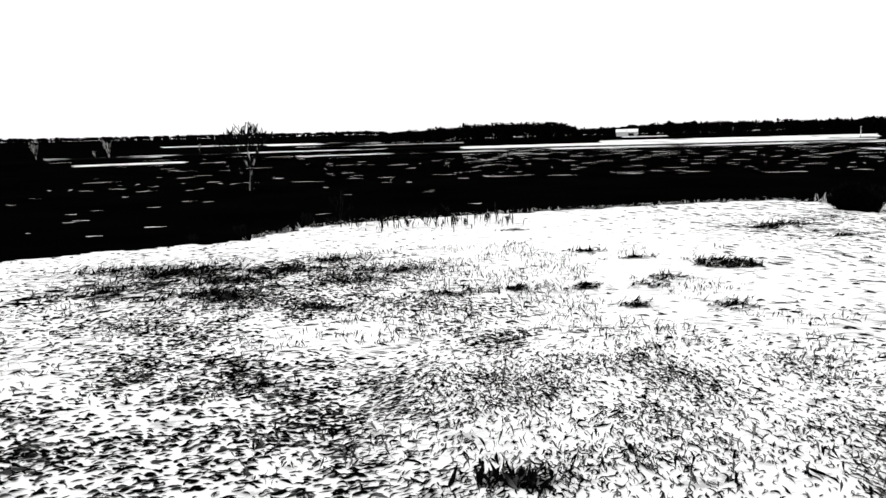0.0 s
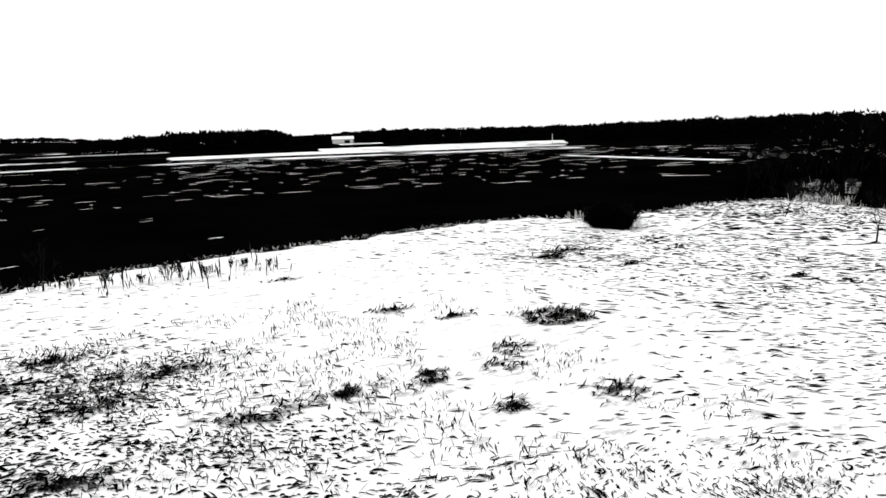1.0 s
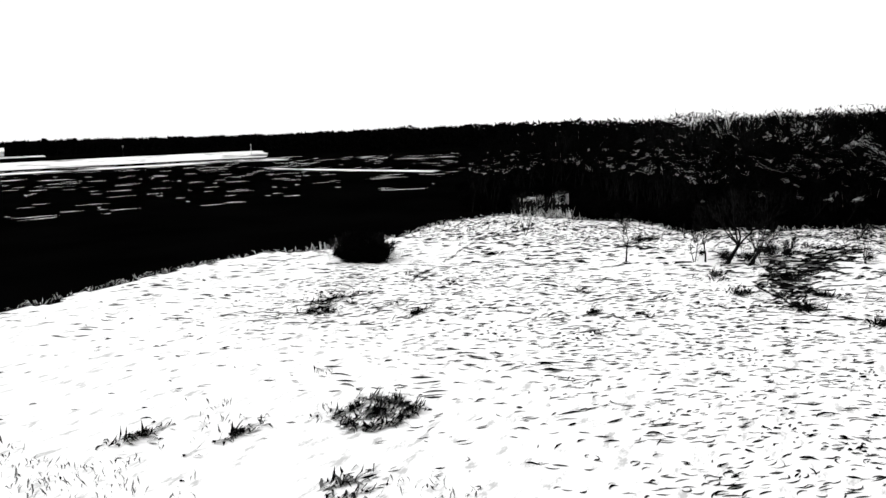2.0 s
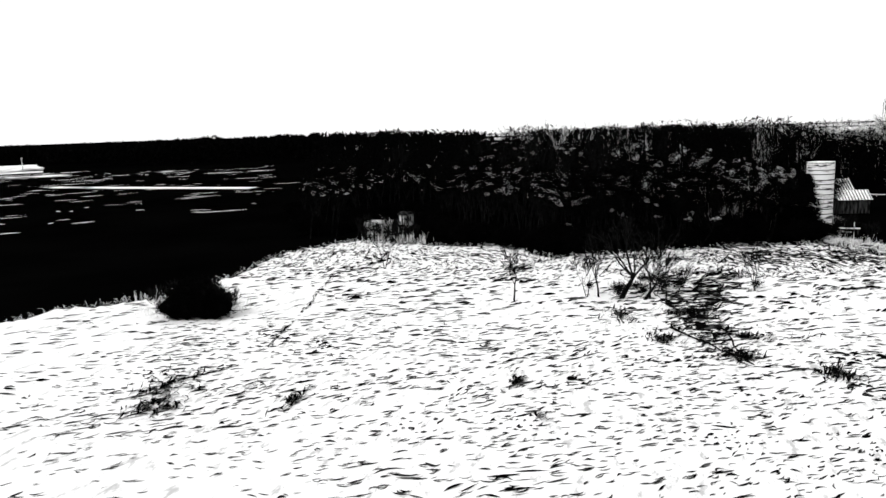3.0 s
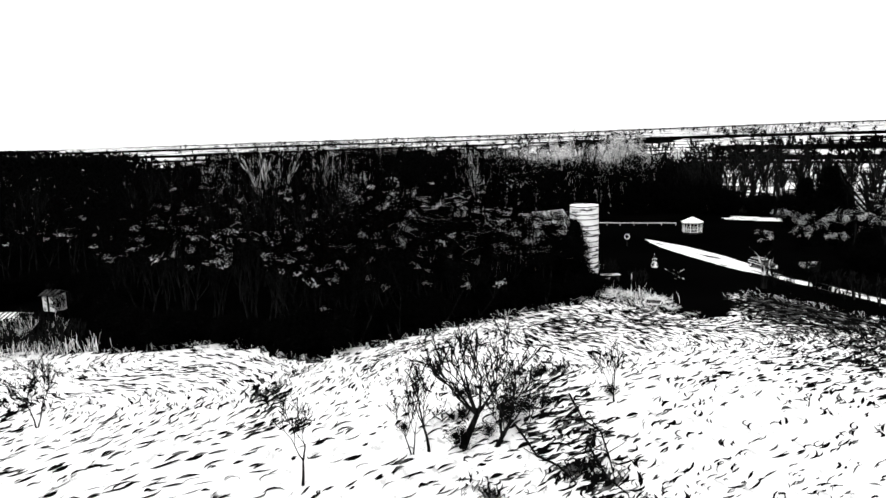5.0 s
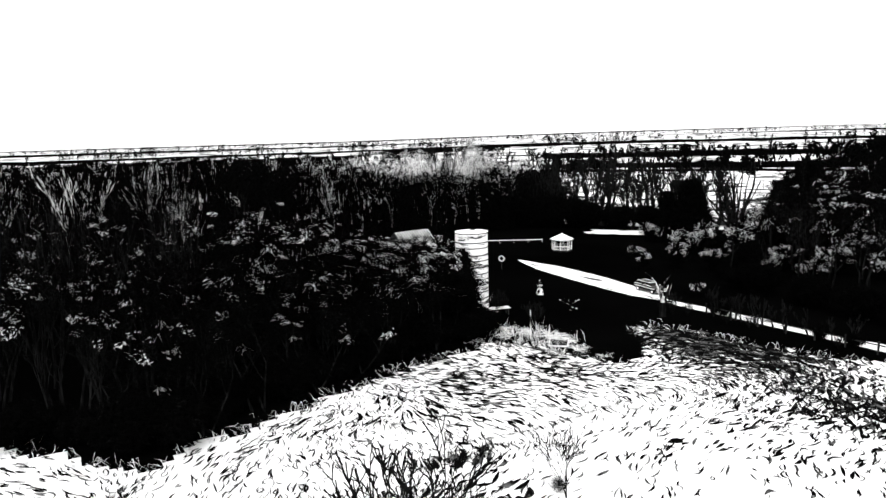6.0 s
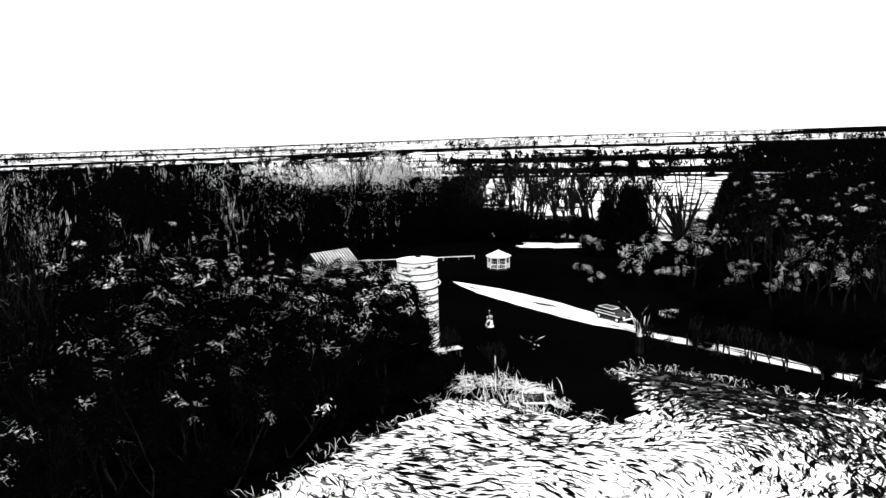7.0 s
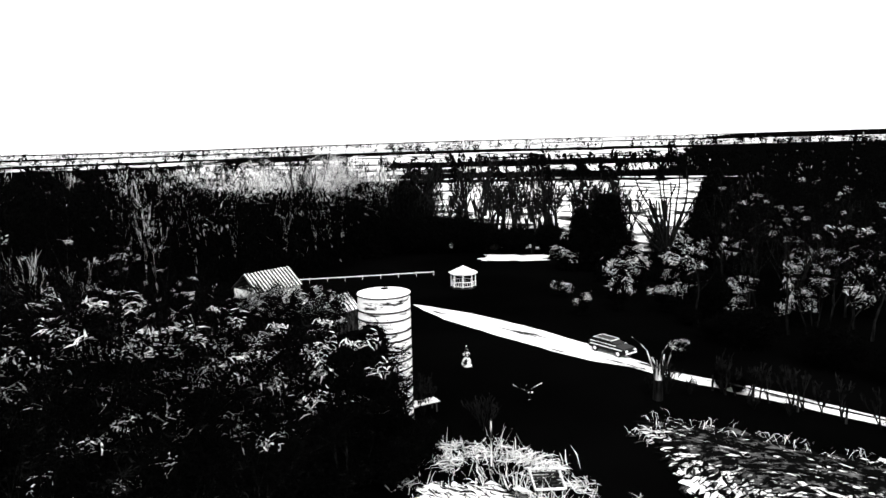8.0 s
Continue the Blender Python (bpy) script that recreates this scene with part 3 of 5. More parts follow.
# ---- trees ----
class Growth:
    """Collects the tubes and the leaf cards of one tree."""

    def __init__(self, seed, least=0.008):
        self.least, self.low = least, False
        self.rng = random.Random(seed)
        self.wood, self.wood_faces, self.leaf, self.leaf_faces, self.tips = [], [], [], [], []
        self.spray, self.spray_faces = [], []

    def tube(self, a, b, ra, rb, sides=5):
        ra, rb = max(ra, self.least), max(rb, self.least)
        way = (b - a).normalized()
        side = way.cross(Vector((0.3, 0.9, 0.2))).normalized()
        up = way.cross(side)
        base = len(self.wood)
        for p, r in ((a, ra), (b, rb)):
            for i in range(sides):
                t = 2 * math.pi * i / sides
                self.wood.append(p + (side * math.cos(t) + up * math.sin(t)) * r)
        for i in range(sides):
            j = (i + 1) % sides
            self.wood_faces.append((base + i, base + j, base + sides + j, base + sides + i))

    def branch(self, a, way, length, radius, depth, forks, spread, lift=0.15):
        rng, bits = self.rng, 3 if depth > 1 else 2
        p, r = a, radius
        for k in range(bits):
            way = (way + Vector((rng.gauss(0, 0.12), rng.gauss(0, 0.12), rng.gauss(lift * 0.5, 0.08)))).normalized()
            q = p + way * length / bits
            r2 = radius * (1 - 0.55 * (k + 1) / bits)
            self.tube(p, q, r, r2, 5 if radius > 0.06 else 3)
            p, r = q, r2
            if self.low and depth < 3:
                self.tips.append(p)
            if depth > 0 and k >= (1 if bits > 2 else 0):
                for _ in range(rng.choice(forks)):
                    out = Vector((rng.gauss(0, 1), rng.gauss(0, 1), rng.gauss(0.2, 0.5))).normalized()
                    self.branch(p, (way + out * spread).normalized(), length * rng.uniform(0.5, 0.72), r * 0.68, depth - 1, forks, spread, lift)
        self.tips.append(p)

    def leaves(self, each, size, blob):
        rng = self.rng
        for p in self.tips:
            for _ in range(each):
                c = p + Vector((rng.gauss(0, blob), rng.gauss(0, blob), rng.gauss(0, blob * 0.8)))
                u = Vector((rng.gauss(0, 1), rng.gauss(0, 1), rng.gauss(0, 0.6))).normalized()
                v = u.cross(Vector((rng.gauss(0, 1), rng.gauss(0, 1), rng.gauss(0, 1)))).normalized()
                s = size * rng.uniform(0.6, 1.5)
                n = u.cross(v)
                w = v * s * rng.uniform(0.07, 0.18)
                base = len(self.leaf)
                self.leaf += [c - u * s - n * s * 0.5, c - w + n * s * 0.1, c + w + n * s * 0.1, c + u * s * 0.9 - n * s * rng.uniform(0.1, 0.7)]
                self.leaf_faces += [(base, base + 1, base + 2), (base + 1, base + 3, base + 2)]

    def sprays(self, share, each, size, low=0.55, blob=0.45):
        """Pale leaf and twig sprays in bunches that paint sunlight on the upper crown."""
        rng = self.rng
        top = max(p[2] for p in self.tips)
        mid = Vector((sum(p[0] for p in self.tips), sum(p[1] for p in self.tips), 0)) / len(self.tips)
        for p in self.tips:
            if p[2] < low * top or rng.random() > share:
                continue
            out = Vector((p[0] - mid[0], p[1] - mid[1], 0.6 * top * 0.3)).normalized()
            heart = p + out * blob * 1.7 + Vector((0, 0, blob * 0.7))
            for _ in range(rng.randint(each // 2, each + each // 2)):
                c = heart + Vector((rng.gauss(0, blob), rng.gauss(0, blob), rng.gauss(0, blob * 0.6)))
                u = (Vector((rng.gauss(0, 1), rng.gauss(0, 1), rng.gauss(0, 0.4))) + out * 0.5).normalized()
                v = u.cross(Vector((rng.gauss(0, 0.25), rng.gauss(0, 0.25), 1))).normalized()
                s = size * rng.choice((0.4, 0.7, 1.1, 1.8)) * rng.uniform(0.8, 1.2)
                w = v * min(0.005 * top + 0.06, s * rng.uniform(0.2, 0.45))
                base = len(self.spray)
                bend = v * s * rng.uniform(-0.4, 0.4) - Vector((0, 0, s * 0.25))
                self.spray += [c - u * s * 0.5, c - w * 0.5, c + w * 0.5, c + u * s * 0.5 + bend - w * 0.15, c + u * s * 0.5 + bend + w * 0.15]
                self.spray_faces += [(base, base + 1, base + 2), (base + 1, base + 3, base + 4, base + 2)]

    def finish(self, name, label, category, bark, foliage, crown="crown", group="", height=0.0):
        thing = new(name)
        tagged(thing, label, category, group)
        if height:
            k = height / max(v[2] for v in self.wood)
            self.wood = [v * k for v in self.wood]
            self.leaf = [v * k for v in self.leaf]
            self.spray = [v * k for v in self.spray]
        mesh_object("trunk", self.wood, self.wood_faces, bark, thing)
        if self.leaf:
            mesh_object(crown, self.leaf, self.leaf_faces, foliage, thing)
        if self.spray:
            tagged(mesh_object("pale_spray", self.spray, self.spray_faces, LIT_PALE_SPRAYS, thing), "pale sprays of leaf and twig, mostly painted sunlight", kind="stuff")
        return thing


def leafy_tree(seed, height, foliage=LEAVES, each=9, size=0.30, blob=0.55, label="dense dark woodland tree with a few leaves painted sunlit", group="woodland trees", name="woodland_tree", stems=1, spray=None):
    g = Growth(seed)
    g.low = stems > 2
    for _ in range(stems):
        way = Vector((g.rng.gauss(0, 0.08 if stems == 1 else 0.35), g.rng.gauss(0, 0.08 if stems == 1 else 0.35), 1)).normalized()
        g.branch(Vector((0, 0, -0.15)), way, height * 0.62, height * 0.018 / stems ** 0.4, 2 if stems > 2 else 3, (1, 2, 2), 0.75)
    g.leaves(each, size, blob)
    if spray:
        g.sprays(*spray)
    return g.finish(name, label, "tree", BARK, foliage, group=group, height=height)


def bare_tree(seed, height, stems=1, spread=0.5, bark=BARK, label="leafless tree with dark branches", name="bare_tree", group="bare trees", depth=3, forks=(1, 2, 2), thick=0.022, fan=0.3, least=0.02):
    g = Growth(seed, least)
    for _ in range(stems):
        way = Vector((g.rng.gauss(0, fan if stems > 1 else 0.06), g.rng.gauss(0, fan if stems > 1 else 0.06), 1)).normalized()
        g.branch(Vector((g.rng.gauss(0, 0.1), g.rng.gauss(0, 0.1), -0.15)), way, height * (0.6 if stems == 1 else 0.72), height * thick / stems ** 0.35, depth, forks, spread, 0.3)
    return g.finish(name, label, "tree", bark, BARK, group=group, height=height)


def conifer(seed, height, label="dark dense conifer with drooping boughs", name="conifer", group="conifers", wide=0.40, slim=0.8):
    g = Growth(seed)
    g.tube(Vector((0, 0, -0.15)), Vector((0, 0, height)), height * 0.02, 0.02, 6)
    k = 0.12
    while k < 0.97:
        reach = height * wide * (1 - k) ** slim + 0.25
        for i in range(11):
            a = g.rng.uniform(0, 6.3)
            far = reach * g.rng.uniform(0.55, 1.15)
            tip = Vector((far * math.cos(a), far * math.sin(a), height * k - far * 0.25))
            root = Vector((0, 0, height * k))
            g.tube(root, tip, 0.04, 0.01, 3)
            for u in (0.35, 0.6, 0.8, 1.0):
                g.tips.append(root.lerp(tip, u))
        k += 0.05
    g.leaves(20, 0.45, 0.3)
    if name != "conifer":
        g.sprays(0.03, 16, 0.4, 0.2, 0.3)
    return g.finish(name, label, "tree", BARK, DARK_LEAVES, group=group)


def place(thing, x, y, turn=0.0, scale=1.0, z=0.0):
    m = pose(x, y, z + ground_z(x, y), 0, 0, turn)
    thing.matrix_basis = m @ Matrix.Diagonal((scale, scale, scale, 1))
    return thing


def again(thing, x, y, turn=0.0, scale=1.0):
    twin = copy_thing(thing, pose(x, y, ground_z(x, y), 0, 0, turn))
    twin.scale = (scale, scale, scale)
    return twin


SOUTH_EDGE = [(60, -30), (105, -27), (124, -30), (129, -45), (137, -61), (152, -88), (200, -190), (180, -240), (60, -150)]


def scatter(poly, gap, rng):
    """Places in a polygon, about gap apart."""
    x0, x1 = min(p[0] for p in poly), max(p[0] for p in poly)
    y0, y1 = min(p[1] for p in poly), max(p[1] for p in poly)
    out, row = [], 0
    y = y0
    while y < y1:
        x = x0 + (row % 2) * gap / 2
        while x < x1:
            px, py = x + rng.uniform(-0.35, 0.35) * gap, y + rng.uniform(-0.35, 0.35) * gap
            if inside(px, py, poly):
                out.append((px, py))
            x += gap
        y += gap * 0.87
        row += 1
    return out


def max_height(x, y):
    """Lower growth at the wood's rim and round the silo and the shed."""
    rim = min(math.hypot(x - px, y - py) for px, py in ((119, 24), (113, 36), (108, 45.5), (116, 53), (118, 64), (122, 13)))
    low = 8.5 + rim * 0.6
    if x < 168 and y < 36:
        low = min(low, 8.6 + 0.20 * max(0.0, y - 10) - 0.03 * max(0.0, x - 130))
    if y > 62:
        low = min(low, 11.5)
    return min(17.0 - (8.0 - 5.5 * smooth(-25, 5, y)) * smooth(150, 225, x), low)


def build_woods():
    rng = random.Random(21)
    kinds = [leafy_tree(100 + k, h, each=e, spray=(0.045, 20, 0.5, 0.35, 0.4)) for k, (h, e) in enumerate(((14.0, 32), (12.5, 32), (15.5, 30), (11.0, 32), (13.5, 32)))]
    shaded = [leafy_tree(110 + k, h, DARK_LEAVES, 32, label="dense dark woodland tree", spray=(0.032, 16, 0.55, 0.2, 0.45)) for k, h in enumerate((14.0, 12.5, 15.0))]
    thin = [bare_tree(120 + k, h, label="leafless dark tree standing in the woodland", group="woodland trees", least=0.04) for k, h in enumerate((17.0, 19.0))]
    used = set()
    rest = []
    spots = scatter(WOOD_EDGE, 4.2, rng)
    spots.sort(key=lambda p: math.hypot(p[0] - 95, p[1] - 35))
    spots = [(x, y) for x, y in spots if math.hypot(x - 144, y - 18.8) > 4.2 and math.hypot(x - 144, y - 10.5) > 4.0 and math.hypot(x - 123, y - 12) > 4.6]
    for k, (x, y) in enumerate(spots):
        if k < 260:
            kind = rng.choice(thin) if rng.random() < 0.10 else rng.choice(shaded if y > 41 and x < 165 and rng.random() < 0.85 else kinds)
            s = rng.uniform(0.8, 1.05) * (0.5 if kind in thin and x < 150 else 1.0)
            s = min(s, max_height(x, y) / 14.0)
            if kind.name in used:
                again(kind, x, y, rng.uniform(0, 360), s)
            else:
                used.add(kind.name)
                place(kind, x, y, rng.uniform(0, 360), s)
        else:
            rest.append((x, y, max_height(x, y) * rng.uniform(0.8, 1.1)))
    return rest


def clump(verts, faces, rng, x, y, height, width, cards=34, size=0.9):
    """A far crown: many leaf cards round a stem."""
    z = ground_z(x, y)
    for _ in range(cards):
        h = rng.random() ** 0.6
        r = width * 0.5 * math.sqrt(max(0.05, 1 - (2 * h - 1) ** 2 * 0.9)) * math.sqrt(rng.random())
        a = rng.uniform(0, 6.3)
        c = Vector((x + r * math.cos(a), y + r * math.sin(a), z + height * (0.06 + 0.94 * h)))
        u = Vector((rng.gauss(0, 0.5), rng.gauss(0, 0.5), rng.gauss(0, 1.0))).normalized()
        v = u.cross(Vector((rng.gauss(0, 1), rng.gauss(0, 1), rng.gauss(0, 1)))).normalized()
        s = size * rng.uniform(0.6, 1.3)
        base = len(verts)
        w = s * rng.uniform(0.1, 0.3) if size < 1 else s * 0.4
        verts += [c - u * s, c - v * w, c + u * s, c + v * w]
        faces.append((base, base + 1, base + 2, base + 3))


def far_wood(name, label, spots, cards=34, size=0.9, mat=FAR_LEAVES, seed=3, wide=0.65):
    rng = random.Random(seed)
    verts, faces = [], []
    for x, y, h in spots:
        clump(verts, faces, rng, x, y, h, h * wide * rng.uniform(0.8, 1.2), cards, size)
    return tagged(mesh_object(name, verts, faces, mat), label, "woodland", kind="stuff")


rest = build_woods()
birch = bare_tree(151, 16.0, 2, 0.35, PALE_BARK, "tall leafless tree with pale bark deep in the wood", "birch", "birches", fan=0.10, thick=0.010, least=0.035)
place(birch, 185, 30, 0, 0.9)
tall = bare_tree(153, 17.5, 2, 0.4, BARK, "tall leafless dark tree over the wood's edge", "tall_tree", "tall trees", fan=0.14, thick=0.016, least=0.04)
place(tall, 125, 39)
for k, (x, y, s) in enumerate(((124, 44.5, 0.95), (129, 48, 1.03), (122.5, 51, 0.92), (131, 41, 0.98), (127, 55, 0.9), (134, 52, 1.0))):
    again(tall, x, y, 77 * k, s)
brng = random.Random(152)
for k in range(75):
    x, y = brng.uniform(160, 270), brng.uniform(-50, 60)
    if inside(x, y, WOOD_EDGE) and y > 20 - (x - 140) * 0.5:
        again(birch, x, y, brng.uniform(0, 360), max_height(x, y) / 16.0 * brng.uniform(0.95, 1.2))
g = Growth(160, 0.06)
for _ in range(5):
    g.branch(Vector((g.rng.gauss(0, 0.3), g.rng.gauss(0, 0.3), -0.15)), Vector((g.rng.gauss(0, 0.14), g.rng.gauss(0, 0.14), 1)).normalized(), 11.0, 0.22, 3, (1, 2, 2), 0.5, 0.3)
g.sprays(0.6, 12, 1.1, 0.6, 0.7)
poplar = place(g.finish("poplar", "tall tree with a bleached pale crown over the wood", "tree", PALE_BARK, LIT_PALE_SPRAYS, group="pale poplars", height=18.6), 209, -43)
for k, (x, y, sc) in enumerate(((213, -46, 0.97), (206, -38, 0.92), (204, -33, 0.85), (216, -40, 0.98), (211, -30, 0.9), (215, -22, 0.88), (219, -13, 0.86), (209, -19, 0.82), (224, -20, 0.92), (205, -27, 0.84), (221, -30, 0.95), (226, -6, 0.84), (203, -47, 0.8), (229, -36, 0.95))):
    again(poplar, x, y, 59 * k, sc * 0.93)
spire = place(bare_tree(161, 20.5, 2, 0.3, BARK, "tall thin leafless tree rising over the wood", "tall_tree", "tall trees", fan=0.08, thick=0.012, least=0.05), 198, -25)
again(spire, 199.5, -26.5, 90, 0.96)
again(spire, 207, -46, 200, 0.95)
again(birch, 174.6, 31.6, 30, 0.86)
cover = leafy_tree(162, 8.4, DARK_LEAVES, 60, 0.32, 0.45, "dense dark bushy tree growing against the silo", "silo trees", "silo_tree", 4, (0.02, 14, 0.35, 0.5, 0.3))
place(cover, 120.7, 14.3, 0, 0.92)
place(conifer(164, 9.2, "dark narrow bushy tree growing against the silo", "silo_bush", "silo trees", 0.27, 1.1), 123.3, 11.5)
far_birch = bare_tree(154, 11.0, 4, 0.3, PALE_BARK, "leafless tree with pale bark at the far side of the wood", "birch", "far birches", fan=0.16, thick=0.03, least=0.12, depth=2)
place(far_birch, 300, -70)
far_dark = bare_tree(155, 12.0, 2, 0.4, BARK, "tall dark leafless tree before far pale fields", "bare_tree", "far bare trees", fan=0.14, thick=0.03, least=0.16, depth=3)
place(far_dark, 360, -125)
for k in range(110):
    x, y = brng.uniform(235, 440), brng.uniform(-160, 5)
    if inside(x, y, [(240, -10), (300, 5), (440, -90), (345, -165), (300, -130), (250, -60)]):
        again(far_birch, x, y, brng.uniform(0, 360), brng.uniform(0.6, 1.1))
for k in range(46):
    x, y = brng.uniform(300, 440), brng.uniform(-175, -80)
    again(far_dark, x, y, brng.uniform(0, 360), brng.uniform(0.7, 1.25))
for k in range(4):
    again(far_birch, brng.uniform(-100, -32), brng.uniform(300, 400), brng.uniform(0, 360), brng.uniform(0.3, 0.75))
snag = bare_tree(156, 9.0, 3, 0.5, PALE_BARK, "leafless tree with pale limbs over the wood's rim", "bare_tree", "pale bare trees", fan=0.3, thick=0.013, least=0.03)
place(snag, 134, 18.6)
for k, (x, y, sc) in enumerate(((135.2, 17.5, 0.95), (134, 15.4, 0.95), (136.3, 22, 1.0), (137.4, 22.4, 0.9), (131, 17.5, 0.9), (118.6, 69.6, 0.45), (118.2, 72.2, 0.5), (119, 75, 0.42), (140, 26, 1.1), (126, 15.6, 0.85), (128.6, 6.2, 0.34), (129.2, 4.8, 0.26))):
    again(snag, x, y, 71 * k, sc)
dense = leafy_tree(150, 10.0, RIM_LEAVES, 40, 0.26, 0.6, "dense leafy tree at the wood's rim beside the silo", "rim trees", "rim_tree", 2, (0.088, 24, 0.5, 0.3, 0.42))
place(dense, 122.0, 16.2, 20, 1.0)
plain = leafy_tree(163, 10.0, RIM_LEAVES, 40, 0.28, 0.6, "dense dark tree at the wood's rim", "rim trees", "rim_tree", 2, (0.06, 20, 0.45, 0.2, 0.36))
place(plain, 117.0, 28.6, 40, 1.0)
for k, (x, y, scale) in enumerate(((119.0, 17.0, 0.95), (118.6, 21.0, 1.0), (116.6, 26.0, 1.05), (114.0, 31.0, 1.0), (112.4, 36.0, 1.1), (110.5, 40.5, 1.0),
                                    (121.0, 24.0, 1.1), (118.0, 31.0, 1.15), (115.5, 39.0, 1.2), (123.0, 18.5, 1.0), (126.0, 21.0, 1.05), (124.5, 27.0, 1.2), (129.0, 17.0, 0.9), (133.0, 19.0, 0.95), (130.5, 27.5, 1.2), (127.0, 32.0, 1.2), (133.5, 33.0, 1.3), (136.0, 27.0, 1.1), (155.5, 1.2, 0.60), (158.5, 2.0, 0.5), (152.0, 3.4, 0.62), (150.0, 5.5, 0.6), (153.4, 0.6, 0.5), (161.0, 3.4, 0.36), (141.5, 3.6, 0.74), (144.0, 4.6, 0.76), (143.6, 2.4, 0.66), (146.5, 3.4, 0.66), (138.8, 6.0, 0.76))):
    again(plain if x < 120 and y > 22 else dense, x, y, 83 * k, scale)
# sunlight on these crowns is built in as denser pale sprays
lit_crown = leafy_tree(157, 9.6, CROWN_LEAVES, 26, 0.3, 0.5, "leafy tree in the wood with sunlight painted pale on its crown", "pale crowned trees", "pale_crowned_tree", 2, (0.12, 30, 0.5, 0.7, 0.4))
place(lit_crown, 146, 27)
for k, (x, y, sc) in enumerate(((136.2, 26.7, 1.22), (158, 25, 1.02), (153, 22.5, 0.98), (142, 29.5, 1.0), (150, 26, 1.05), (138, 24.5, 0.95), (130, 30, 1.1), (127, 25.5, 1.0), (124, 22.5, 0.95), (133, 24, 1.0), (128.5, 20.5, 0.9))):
    again(lit_crown, x, y, 91 * k, sc)
far_wood("far_woodland", "dark dense woodland stretching to the fields", rest, 230, 0.5)


def hedge_rows():
    rng = random.Random(31)
    spots = []
    # hedges between the far fields
    for az0, az1, r, h in ((80, 128, 420, 9), (84, 150, 560, 8), (84, 165, 1080, 10), (118, 168, 330, 8), (146, 168, 420, 11), (84, 170, 2100, 12), (128, 152, 560, 7), (150, 168, 700, 12), (122, 168, 300, 9), (128, 168, 360, 10), (126, 168, 470, 10), (100, 124, 640, 9), (90, 122, 1150, 14), (126, 168, 900, 14)):
        for k in range(int((az1 - az0) * r * 0.0175 / 4)):
            x, y = compass(rng.uniform(az0, az1), r * rng.uniform(0.97, 1.03))
            if noise.noise((x * 0.012, y * 0.012, 5)) > -0.05:
                spots.append((x, y, h * rng.uniform(0.6, 1.2)))
    far_wood("hedgerows", "dark hedges and trees between far pale fields", spots, 34, 1.2, seed=5)
    spots = []
    # the wooded hill to the north, and the far rise to the north-west
    crest = ((9, 16.2), (11, 17.5), (14, 19.0), (18, 20.6), (22.5, 20.4), (24.2, 16.0), (26, 16.6), (30, 18.4), (35, 17.6), (45, 16.2), (55, 17.0), (66, 17.4), (74, 16.4))
    for k in range(3000):
        az = rng.uniform(8.5, 75)
        near = 408 - 62 * smooth(42, 52, az) + 55 * bump_at(az, 0, 28, 0, 4)
        x, y = compass(az, near + rng.uniform(-14, 90) + (30 if 24 < az < 42 and rng.random() < 0.7 else 0), 0, 0)
        tall = between(az, crest) - ground_z(x, y)
        spots.append((x, y, max(2.5, tall * rng.uniform(0.65, 1.0) * (1 + 0.18 * noise.noise((az * 0.8, 1, 1))))))
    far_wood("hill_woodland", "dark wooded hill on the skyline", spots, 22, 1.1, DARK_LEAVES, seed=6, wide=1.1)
    spots = []
    for k in range(1500):
        az = rng.uniform(-60, 13)
        x, y = compass(az, rng.uniform(840, 960), 0, 0)
        spots.append((x, y, rng.uniform(2.5, 4.2)))
    far_wood("ridge_woodland", "thin dark line of trees on the far rise", spots, 12, 1.8, DARK_LEAVES, seed=7, wide=2.2)


hedge_rows()


def south_woods():
    rng = random.Random(41)
    kinds = [leafy_tree(200 + k, h, (LEAVES, DARK_LEAVES, DARK_LEAVES)[k], each=22, size=0.36, spray=(0.075, 20, 0.6, 0.25, 0.42), label="tall dark tree beyond the gravel drive", group="trees beyond the drive") for k, h in enumerate((14.0, 16.0, 12.5))]
    kinds += [bare_tree(210 + k, h, stems=s, label="leafless tree with many dark limbs beyond the drive", group="trees beyond the drive", least=0.04) for k, (h, s) in enumerate(((16.0, 1), (14.0, 3)))]
    kinds += [leafy_tree(220 + k, h, DARK_LEAVES, 16, 0.36, 0.35, "pale leafy shrub beyond the drive", "pale shrubs", "shrub", 3, (0.07, 18, 0.7, 0.3, 0.4)) for k, h in enumerate((3.2, 2.6))]
    used, rest = set(), []
    spots = scatter(SOUTH_EDGE, 6.0, rng)
    spots.sort(key=lambda p: math.hypot(p[0] - 110, p[1] + 20))
    for k, (x, y) in enumerate(spots):
        if k < 150:
            r = rng.random()
            kind = kinds[0] if r < 0.2 else kinds[1] if r < 0.4 else kinds[2] if r < 0.55 else kinds[3] if r < 0.7 else kinds[4] if r < 0.8 else kinds[5] if r < 0.9 else kinds[6]
            s = rng.uniform(0.75, 1.05) * (0.92 if y < -40 else 1.0)
            if kind.name in used:
                again(kind, x, y, rng.uniform(0, 360), s)
            else:
                used.add(kind.name)
                place(kind, x, y, rng.uniform(0, 360), s)
        else:
            rest.append((x, y, rng.uniform(9, 13)))
    far_wood("far_woodland", "dark woodland behind the drive", rest, 230, 0.5, seed=8)


south_woods()

